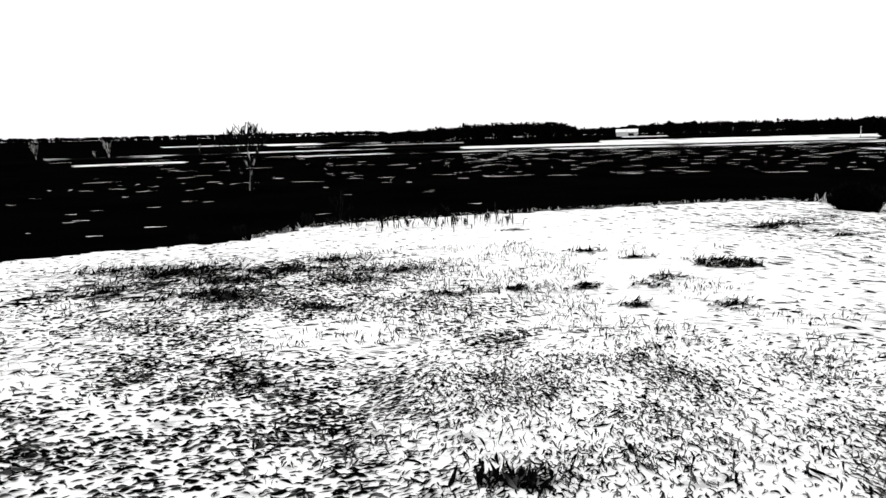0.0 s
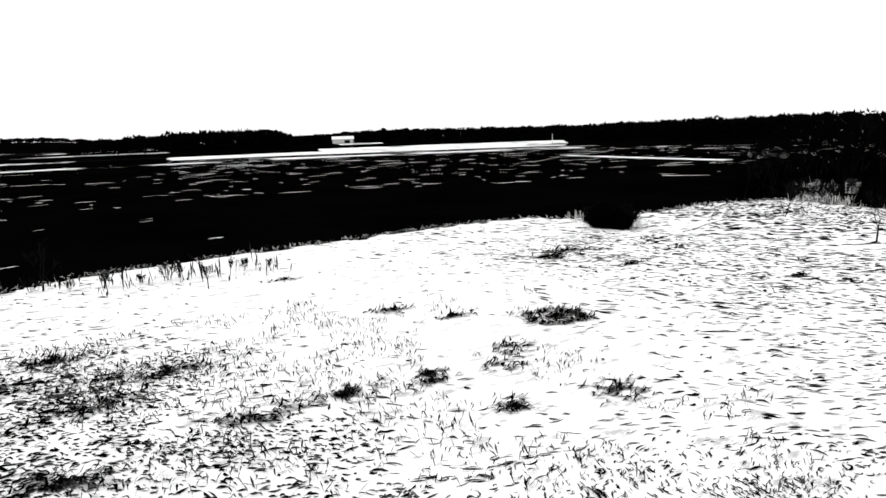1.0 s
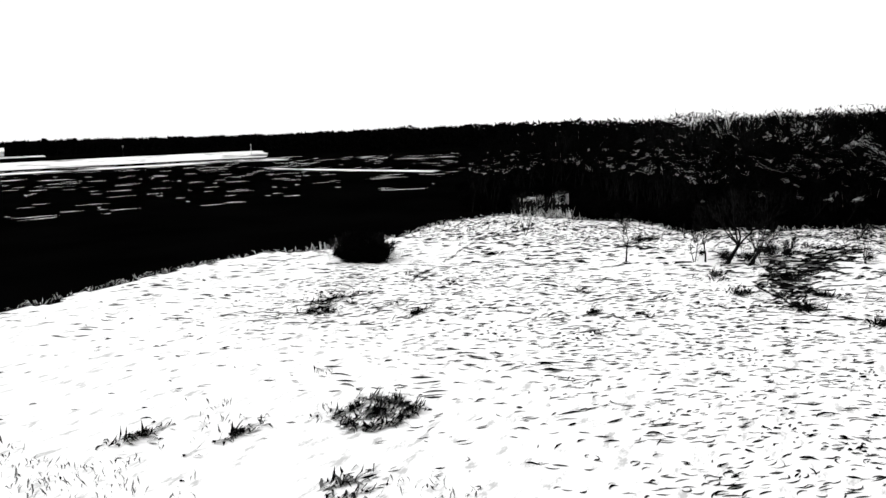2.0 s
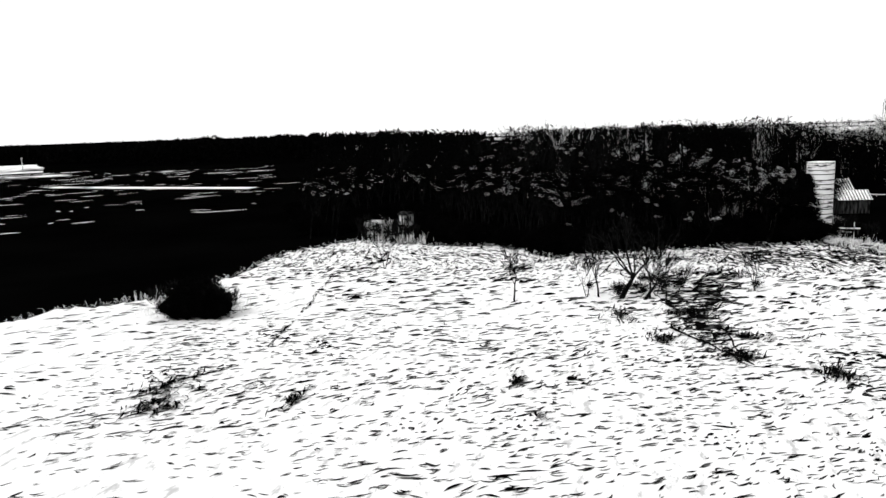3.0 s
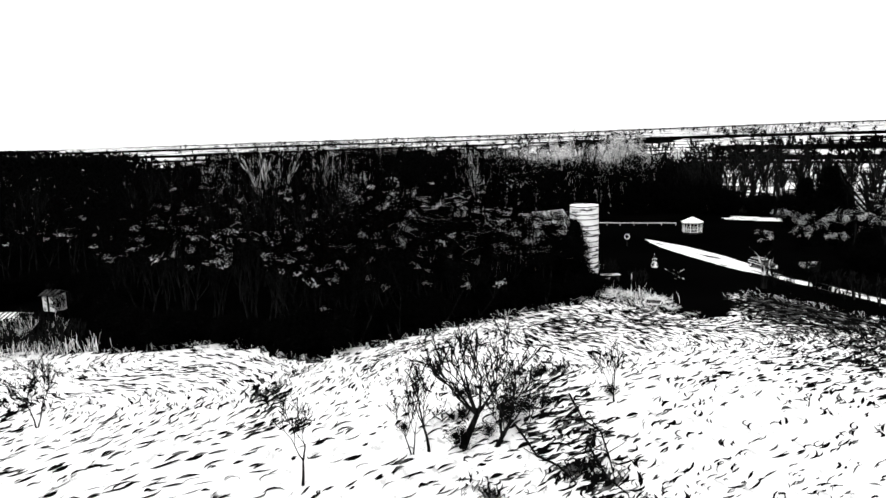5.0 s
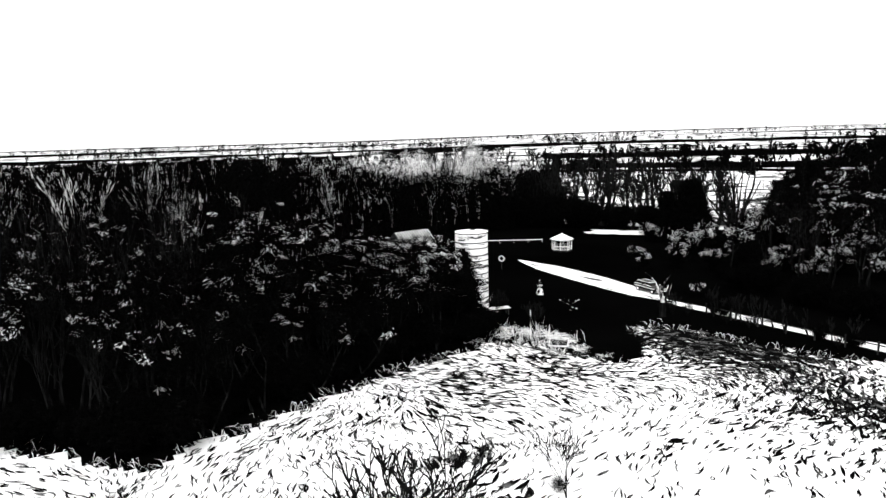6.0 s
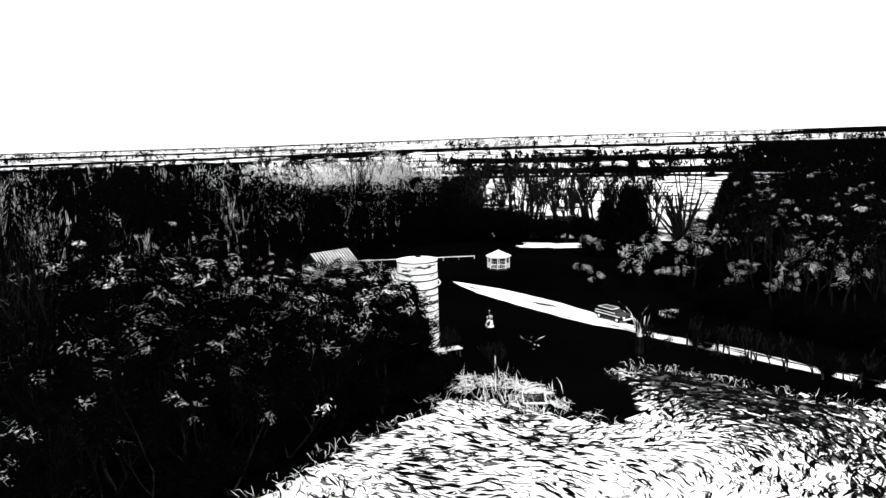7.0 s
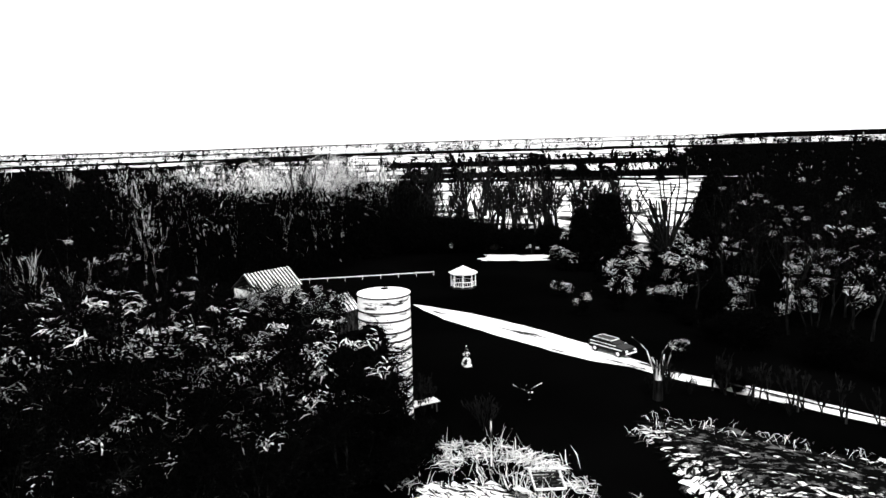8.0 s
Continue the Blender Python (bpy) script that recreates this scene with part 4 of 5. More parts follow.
# single trees beyond the lawn
row_a = bare_tree(301, 13.0, 2, 0.4, label="tall leafless tree in a row before a pale field", group="row of bare trees", fan=0.16, thick=0.05, least=0.11)
place(row_a, 172, -62, 10)
row_b = bare_tree(302, 12.0, 1, 0.6, label="twiggy leafless tree in a row before a pale field", group="row of bare trees", thick=0.04, least=0.08, depth=4, forks=(1, 2, 2))
place(row_b, 174, -59)
for k, (x, y, s) in enumerate(((169, -63, 1.0), (179, -55, 1.05), (183, -51, 0.9), (165, -67, 1.0), (187, -48, 1.0), (191, -45, 1.1), (175, -64, 0.9), (181, -60, 1.0), (161, -69, 1.0), (171, -70, 1.1), (193, -60, 1.1), (200, -70, 1.2), (188, -72, 1.1), (205, -62, 1.2), (178, -74, 1.0), (186, -66, 1.0), (168, -75, 1.0), (196, -80, 1.2), (210, -84, 1.2), (172, -86, 1.0), (178, -92, 1.0), (168, -82, 0.9))):
    again(row_b, x, y, 131 * k, s)
for k, (x, y, s) in enumerate(((176, -57, 0.95), (180, -53, 0.9), (169, -66, 1.0), (167, -69, 0.8), (184, -49, 0.95), (188, -45, 0.9), (178, -66, 0.85), (174, -68, 1.05), (192, -42, 0.9), (171, -58, 0.9), (166, -64, 0.95), (182, -58, 1.0), (186, -54, 0.8), (163, -67, 0.85), (190, -50, 1.0), (177, -62, 0.75), (195, -46, 1.0), (160, -71, 0.9), (185, -62, 1.1), (198, -55, 1.1), (194, -68, 1.1), (202, -60, 1.1), (182, -76, 1.0), (189, -84, 1.1), (206, -74, 1.2), (214, -70, 1.2), (176, -80, 1.0), (220, -95, 1.3), (201, -92, 1.2))):
    again(row_a, x, y, 47 * k, s)
g = Growth(305, 0.12)
g.tube(Vector((0, 0, -0.2)), Vector((0, 0, 4.8)), 0.5, 0.45, 8)
for k in range(19):
    lean = -0.95 + 0.07 * k
    way = Vector((-0.651 * lean + g.rng.gauss(0, 0.05), -0.743 * lean + g.rng.gauss(0, 0.08), 1)).normalized()
    g.branch(Vector((0, 0, 4.6 - 0.9 * abs(lean))), way, (9.4 if lean > -0.5 else 8.0) + g.rng.uniform(-1.2, 1), 0.3, 1, (0, 1, 1), 0.22, 0.04)
place(g.finish("fan_tree", "broad leafless tree with many thick fanning stems", "tree", BARK, BARK, height=16.0), 141.5, -54)
place(bare_tree(306, 11.0, 3, 0.5, label="leafless tree with dark spreading limbs", name="bare_tree", least=0.05), 128, -50)
place(conifer(310, 11.0), 151, -54, 0, 1.1)
for az, r, sc in ((21.84, 408, 0.95), (22.7, 412, 0.6), (29.8, 430, 0.66), (31.0, 428, 0.78), (31.7, 430, 0.6), (32.8, 428, 0.74), (33.6, 430, 0.5), (16.5, 425, 0.75), (18.2, 430, 0.8), (41.0, 420, 0.5)):
    x, y = compass(az, r, 0, 0)
    again(bpy.data.objects["conifer"], x, y, az * 40, sc)
again(bpy.data.objects["conifer"], 155.5, -52, 50, 0.9)
again(bpy.data.objects["conifer"], 155, -60, 120, 0.8)
again(bpy.data.objects["conifer"], 138.5, -61.5, 20, 1.1)
again(bpy.data.objects["conifer"], 141.5, -67, 220, 1.05)
for x, y, sc in ((152, -86, 1.2), (155, -93, 1.25), (147.5, -77, 1.15), (158.5, -100, 1.25)):
    again(bpy.data.objects["conifer"], x, y, x * 7, sc)
again(bpy.data.objects["conifer"], 154, -56, 140, 1.1)
again(bpy.data.objects["conifer"], 146, -47, 200, 0.6)
again(bpy.data.objects["conifer"], 190, -36, 80, 0.8)
g, stem = Growth(311, 0.03), Growth(312, 0.03)
stem.tube(Vector((0, 0, -0.2)), Vector((0, 0, 1.7)), 0.42, 0.36, 8)
for k in range(9):
    a = 0.7 * k
    g.branch(Vector((0.2 * math.cos(a), 0.2 * math.sin(a), 1.5)), Vector((0.24 * math.cos(a), 0.24 * math.sin(a), 1)).normalized(), g.rng.uniform(1.8, 2.7), 0.09, 1, (0, 1), 0.4, 0.05)
drive_tree = place(g.finish("drive_tree", "leafless tree with many pale upright stems beside the drive", "tree", DRIVE_BARK, BARK), 116.0, -10.9)
mesh_object("lower_trunk", stem.wood, stem.wood_faces, BARK, drive_tree, "dark stout trunk")
g = Growth(330, 0.10)
stem = Growth(331, 0.1)
stem.tube(Vector((0, 0, -0.3)), Vector((0.3, 0, 5.0)), 0.42, 0.32, 8)
for limb, out in (((-0.55, 0.1, 1), 6.0), ((0.35, 0.1, 1), 6.0), ((-0.1, 0.3, 1), 6.5)):
    tip = Vector((0.3, 0, 4.8)) + Vector(limb).normalized() * out
    stem.tube(Vector((0.3, 0, 4.8)), tip, 0.26, 0.15, 6)
    for _ in range(6):
        g.branch(tip - Vector((0, 0, g.rng.uniform(0.1, 2.0))), Vector((g.rng.gauss(0, 1.0), g.rng.gauss(0, 0.8), 0.9)).normalized(), 3.4, 0.2, 2, (1, 2, 2), 0.6, 0.2)
lone = place(g.finish("lone_tree", "lone broad leafless tree with a pale forked trunk", "tree", BARK, BARK), -5, 171, 0, 0.96)
mesh_object("lower_trunk", stem.wood, stem.wood_faces, LONE_BARK, lone, "pale forked lower trunk")
bright = leafy_tree(320, 3.2, DARK_LEAVES, 14, 0.3, 0.35, "rounded bright leafy shrub at the lawn's end", "bright shrubs", "bright_shrub", 5, (0.09, 18, 0.65, 0.35, 0.36))
place(bright, 157, -49)
again(bright, 145, -34, 20, 0.6)
again(bright, 120.4, -21.2, 100, 0.5)
again(bright, 120, -48, 60, 1.1)
for k, (x, y, sc) in enumerate(((164.0, -0.6, 0.7), (163.4, -6.8, 0.5), (165.5, 1.6, 0.8))):
    again(bright, x, y, 61 * k, sc)
again(bright, 123, -58, 160, 1.2)
for k, (x, y, s) in enumerate(((128, -38, 0.9), (132, -43, 0.7), (126, -44, 1.0), (117, -40, 0.8), (113, -50, 1.0), (121, -36, 0.6), (136, -47, 0.8))):
    again(bright, x, y, 61 * k, s)
again(bpy.data.objects["shrub"], 130, -42, 200, 0.8)
for k, (x, y, s) in enumerate(((135, -33, 1.0), (138, -38, 1.3), (133, -46, 1.4), (141, -45, 1.2), (139, -51, 1.5), (145, -50, 1.2), (136, -57, 1.4), (144, -62, 1.6), (131, -36, 0.9), (137, -28, 0.7), (150, -66, 1.5))):
    again(bpy.data.objects["shrub"], x, y, 71 * k, s)


# trees standing in the meadow
def meadow_trees():
    for seed, x, y, h, stems in ((401, 83, 48, 6.0, 1), (402, 85, 40.8, 5.6, 2), (403, 85, 39.8, 6.6, 1), (405, 84.6, 34.8, 6.0, 2), (406, 88.8, 24.4, 5.0, 3), (407, 98, 66.1, 5.4, 2), (420, 117.5, 72, 4.2, 3), (421, 118.5, 69.5, 4.0, 2), (422, 117.5, 75, 3.6, 3), (423, 119, 67.5, 3.4, 3), (424, 130, 71, 5.5, 2), (408, 20, 79, 3.6, 1), (409, 8, 90, 5.0, 2), (412, 86, 34, 4.0, 3), (413, 87, 32, 3.4, 3), (414, 19, 84, 2.6, 2), (415, 24, 84, 2.2, 2)):
        place(bare_tree(seed, h, stems, 0.7, label="small leafless dark tree standing in pale grass", name="meadow_tree", group="meadow trees", thick=0.024, least=0.03, depth=4 if h > 5 else 3), x, y)
    for seed, x, y, lean, limbs, h in ((404, 84.9, 37.5, Vector((0.1, -0.55, 1)), ((0.1, 0.85, 1), (0.2, 0.3, 1), (-0.3, -0.1, 1), (0.1, -0.7, 1), (0.4, 0.1, 0.8), (-0.2, 0.9, 0.6)), 8.4),
                                       (416, 84.4, 35.3, Vector((0.1, -0.7, 1)), ((0, 0.5, 1), (0.2, -0.3, 1), (-0.2, -0.9, 0.9)), 6.2)):
        g = Growth(seed, 0.032)
        fork = lean.normalized() * 2.2
        g.tube(Vector((0, 0, -0.15)), fork * 0.5, 0.24, 0.19, 8)
        g.tube(fork * 0.5, fork, 0.19, 0.15, 8)
        for limb in limbs:
            g.branch(fork - Vector((0, 0, 0.05)), Vector(limb).normalized(), 2.6, 0.10, 3, (1, 2, 2), 0.6, 0.2)
        place(g.finish("meadow_tree", "small leafless tree with a thick leaning trunk", "tree", BARK, BARK, group="meadow trees", height=h), x, y)
    # dead limbs lying in the grass beside the trees
    for k, line in enumerate((((91, 27), (86, 28.2), (81, 29), (77, 30.6)), ((83.5, 28.6), (80, 30.2), (76, 30.4)), ((74.3, 33.7), (71, 32), (68.3, 30.6), (65.3, 28.9)), ((75, 29.8), (71, 29.4), (67, 29.2)), ((87, 33), (82, 33.4), (78, 32.6)))):
        g = Growth(440 + k, 0.03)
        x0, y0 = line[0]
        way = [Vector((x - x0, y - y0, 0.22)) for x, y in line]
        for i, (a, b) in enumerate(zip(way, way[1:])):
            mid = a.lerp(b, 0.5) + Vector((g.rng.gauss(0, 0.25), g.rng.gauss(0, 0.25), 0.12))
            r = 0.09 - 0.018 * i
            g.tube(a, mid, r, r - 0.01, 6)
            g.tube(mid, b, r - 0.01, r - 0.03, 6)
            for p in (a, mid, b):
                g.branch(p, Vector((g.rng.gauss(0, 1), g.rng.gauss(0, 1), 0.12)).normalized(), 1.3, 0.045, 1, (0, 1), 0.7, 0.0)
        place(g.finish("dead_limb", "dark dead tree limb lying in pale grass", "branch", BARK, BARK, group="dead limbs"), x0, y0)
    low = leafy_tree(410, 1.7, DARK_LEAVES, 5, 0.15, 0.3, "low dark bush in pale grass", "meadow bushes", "meadow_bush", 5)
    place(low, 84.5, 37.5)
    for x, y, s in ((87.4, 33.2, 1.25), (88.4, 31.6, 0.9), (85.6, 35.4, 0.7), (90.0, 24.0, 0.6), (88.5, 40.5, 0.5), (89.5, 29.6, 0.6)):
        again(low, x, y, x * 37, s)
    thick = leafy_tree(411, 3.0, DARK_LEAVES, 40, 0.3, 0.5, "dense dark thicket bush at the meadow's rim", "thicket bushes", "thicket", 6)
    twiggy = place(bare_tree(418, 2.6, 7, 0.6, label="twiggy dark leafless shrub", name="twiggy_shrub", group="twiggy shrubs", fan=0.45, least=0.03), 116.2, -12.6)
    for k, (x, y) in enumerate(((118.2, 71.2), (118.6, 73.4), (124.5, 73.2), (125.6, 75.6), (123.0, 71.0), (127.0, 78.6), (134.5, 73.0), (118.0, 75.4), (117.6, 69.2), (76.5, 83.5), (78.5, 78.5), (74.2, 76.4), (73.8, 78.8), (74.6, 74.6), (75.6, 80.2), (121.5, 3.2), (126.8, 4.4))):
        again(twiggy, x, y, 67 * k, 1.0 + 0.2 * (k % 3))
    for k, (x, y, s) in enumerate(((4, 92, 0.8), (7, 90, 0.6), (10, 88, 0.5), (13, 87, 0.7), (16, 86.5, 0.45), (18.5, 86, 0.8), (22, 85.5, 0.5), (26, 85.5, 0.6), (29, 86, 0.4), (-4, 84, 0.7), (-9, 82, 0.5), (33, 96, 0.4))):
        again(twiggy, x, y, 43 * k, s)
    place(thick, 74.5, 79, 0, 0.9)
    for x, y, s in ((74.0, 76.2, 0.75), (75.2, 77.5, 0.75), (73.6, 77.6, 0.95), (74.8, 79.8, 0.6), (73.4, 75.2, 0.65), (73.0, 79.2, 0.6), (74.8, 75.2, 0.7), (75.6, 78.6, 1.0), (73.4, 76.4, 0.85), (73.1, 78.2, 0.6)):
        again(thick, x, y, x * 91 + y * 17, s)


    for x, y, s in ((114.6, -13.4, 0.6), (117.8, -12.6, 0.5), (107.4, -14.8, 0.5), (98, -15.6, 0.5), (109.8, -14.2, 0.45)):
        again(twiggy, x, y, x * 53, s)
    for k, (x, y, h) in enumerate(((113.3, -16.0, 3.2), (112.1, -16.1, 2.6), (111.2, -16.2, 2.8), (109.4, -16.3, 2.4), (107.9, -16.5, 3.4), (107.2, -16.7, 3.0), (105.8, -16.6, 2.6), (104.4, -16.5, 3.4), (101.9, -16.9, 3.0), (110.3, -16.2, 3.0), (99.6, -17.2, 2.6), (97.6, -17.8, 3.0), (94.4, -18.4, 3.2), (112.8, -15.6, 3.6))):
        place(bare_tree(430 + k, h, 2, 0.4, label="young leafless tree beside the gravel drive", name="roadside_tree", group="roadside trees", fan=0.3, thick=0.06, least=0.05, depth=3), x, y)
    for x, y, s in ((122.0, 9.2, 0.7), (120.6, 10.6, 0.8), (119.4, 12.6, 0.9), (113.6, -16.6, 0.45), (112.4, -16.8, 0.4), (101, -17.2, 0.45), (97.5, -17.4, 0.4)):
        again(thick, x, y, x * 31, s)
    for k in range(16):
        x = 168 + 1.8 * k
        again(thick, x, -64 + 0.95 * (x - 168) + 2 * math.sin(k * 2.3), 57 * k, (0.7 if k < 6 else 1.3) + 0.8 * math.sin(k * 1.7) ** 2)
    # dark undergrowth along the rim of the wood and of the drive
    rng = random.Random(77)
    for line, gap in ((WOOD_EDGE[11:], 2.4), (WOOD_EDGE[:4], 3.0), (SOUTH_EDGE[:4], 4.5)):
        for (ax, ay), (bx, by) in zip(line, line[1:]):
            d = math.hypot(bx - ax, by - ay)
            for k in range(int(d / gap)):
                u = (k + rng.random()) / max(1, int(d / gap))
                x, y = ax + (bx - ax) * u + rng.gauss(0.5, 0.5), ay + (by - ay) * u + rng.gauss(0, 0.5)
                if not on_meadow(x - 1, y):
                    again(thick, x, y, rng.uniform(0, 360), rng.uniform(0.6, 1.2))


meadow_trees()


def rim_stems():
    """Dark weed stems along the far rim of the meadow."""
    rng = random.Random(51)
    verts, faces = [], []
    for _ in range(130):
        u = rng.random()
        x, y = 3 + 26 * u + rng.gauss(0, 0.8), 87 - 2 * u + rng.gauss(0, 2.0) + 6 * (u < 0.3)
        h = rng.choice((0.5, 0.8, 1.2, 2.2)) * rng.uniform(0.7, 1.2)
        blade(verts, faces, x, y, 0.02, rng.uniform(0, 6.3), h * 0.25, rng.uniform(0.10, 0.22), h * 0.55, h)
    return tagged(mesh_object("weed_stems", verts, faces, DARK_GRASS_AND_SHADE), "dark upright weed stems at the meadow's rim", "weeds", kind="stuff")


rim_stems()


# ---- silo ----
def build_silo(x, y, radius=1.80, height=10.55):
    silo = place(tagged(new("silo"), "pale concrete silo with steel hoops and a shallow roof", "silo"), x, y)
    bm = bmesh.new()
    lathe(bm, [(radius, -0.1), (radius, height)], 40)
    part("wall", bm, CONCRETE, silo)
    part("roof", lathe(bmesh.new(), [(radius + 0.04, height + 0.094), (radius + 0.04, height + 0.13), (0.3, height + 0.22), (0.02, height + 0.23)], 40), WHITE_PAINT, silo, "pale shallow roof")
    part("roof_hatch", boxes((0.55, -0.5, height + 0.24, 0.4, 0.4, 0.14), bevel=0.03), HOOP, silo, "dark hatch")
    for z in (0.6, 1.3, 2.0, 2.75, 3.4, 4.1, 4.9, 5.5, 6.15, 6.9, 7.6, 8.2, 9.0, 9.6):
        bm = bmesh.new()
        lathe(bm, [(radius + 0.003, z - 0.05), (radius + 0.05, z - 0.05), (radius + 0.05, z + 0.05), (radius + 0.003, z + 0.05)], 40, closed=True)
        part("hoop", bm, HOOP, silo)
    bm = bmesh.new()
    lathe(bm, [(radius - 0.19, height + 0.004), (radius + 0.05, height + 0.004), (radius + 0.05, height + 0.09), (radius - 0.19, height + 0.09)], 40, closed=True)
    part("rim", bm, HOOP, silo, "dark steel rim")
    # hatch doors up one side
    for k in range(6):
        m = pose(0, 0, 0, 0, 0, 20) @ Matrix.Translation((radius + 0.03, 0, 2.4 + 1.4 * k))
        bm = box(bmesh.new(), 0, 0, 0, 0.08, 0.6, 0.75, 0.02, m)
        part("hatch", bm, SHADE_WOOD, silo)
    return silo


build_silo(125.0, 9.1)


# ---- garden house, drive, fences ----
def build_gazebo(x, y, r=1.85):
    g = place(tagged(new("gazebo"), "small white octagonal gazebo on dark lawn", "gazebo"), x, y)
    part("deck", lathe(bmesh.new(), [(r, 0.0), (r, 0.2)], 8), SHADE_WOOD, g)
    part("roof", lathe(bmesh.new(), [(r + 0.25, 2.1), (r + 0.22, 2.2), (0.25, 3.0), (0.05, 3.15)], 8), TIN, g, "pale pointed roof")
    for k in range(8):
        a = 2 * math.pi * k / 8
        part("post", boxes((r * 0.93 * math.cos(a), r * 0.93 * math.sin(a), 1.15, 0.14, 0.14, 1.9), bevel=0.015), WHITE_PAINT, g)
        b = a + math.pi / 8
        m = pose(0, 0, 0, 0, 0, math.degrees(b)) @ Matrix.Translation((r * 0.87, 0, 0))
        if k != 5:
            bm = box(bmesh.new(), 0, 0, 0.95, 0.07, 1.2, 0.08, 0, m)
            box(bm, 0, 0, 0.35, 0.07, 1.2, 0.08, 0, m)
            for s in range(3):
                box(bm, 0, -0.36 + 0.36 * s, 0.65, 0.04, 0.05, 0.55, 0, m)
            part("railing", bm, WHITE_PAINT, g)
        part("fascia", box(bmesh.new(), 0.05, 0, 2.0, 0.06, 1.3, 0.18, 0, m), WHITE_PAINT, g)
    return g


build_gazebo(158.8, -29.7)


def build_drive():
    """A gravel drive along the lawn."""
    rng = random.Random(61)
    verts, faces = [], []
    n = 60
    for i in range(n + 1):
        x = 155.5 - 100 * i / n
        w = between(x, ((56, 1.2), (95, 1.2), (102, 0.85), (112, 1.1), (115, 0.95), (118, 0.9), (122, 1.05), (126, 2.0), (136, 2.5), (145, 2.3), (151, 1.3), (155.5, 0.1)))
        mid = between(x, ((56, -22.0), (95, -19.4), (102, -18.3), (108, -18.1), (114, -17.4), (118, -16.7), (122, -17.0), (127, -17.1), (140, -17.6), (155.5, -17.9)))
        for k, off in enumerate((-1, -0.4, 0.4, 1)):
            verts.append((x, mid + w * off + rng.uniform(-0.15, 0.15), 0.07))
    for i in range(n):
        for k in range(3):
            a = i * 4 + k
            faces.append((a, a + 1, a + 5, a + 4))
    return tagged(mesh_object("drive", verts, faces, GRAVEL), "pale gravel drive running past the lawn", "drive", kind="structure")


build_drive()


def rail_fence(name, label, points, gap=2.4, height=1.1, mat=WHITE_PAINT, post_mat=None, rails=(0.45, 0.95), thick=0.10):
    f = tagged(new(name), label, "fence")
    for (ax, ay), (bx, by) in zip(points, points[1:]):
        d = math.hypot(bx - ax, by - ay)
        n = max(1, round(d / gap))
        turn = math.degrees(math.atan2(by - ay, bx - ax))
        for k in range(n + 1):
            x, y = ax + (bx - ax) * k / n, ay + (by - ay) * k / n
            part("post", box(bmesh.new(), 0, 0, height / 2 - 0.05, thick, thick, height + 0.1, 0.01, pose(x, y, 0, 0, 0, turn)), post_mat or mat, f)
        for z in rails:
            m = pose((ax + bx) / 2, (ay + by) / 2, z, 0, 0, turn)
            part("rail", box(bmesh.new(), 0, thick * 0.7, 0, d, 0.04, 0.12, 0.008, m), mat, f)
    return f


rail_fence("garden_fence", "long low white rail fence behind the lawn", [(179.5, -14), (174, -23), (168.5, -32.5)], 3.0, 0.7, rails=(0.55,), thick=0.07)
rail_fence("post_fence", "dark post and rail fence beside the drive", [(114, -15.8), (104, -16.2), (95, -17), (84, -18)], 3.0, 1.3, SHADE_WOOD, rails=(0.9,), thick=0.14)


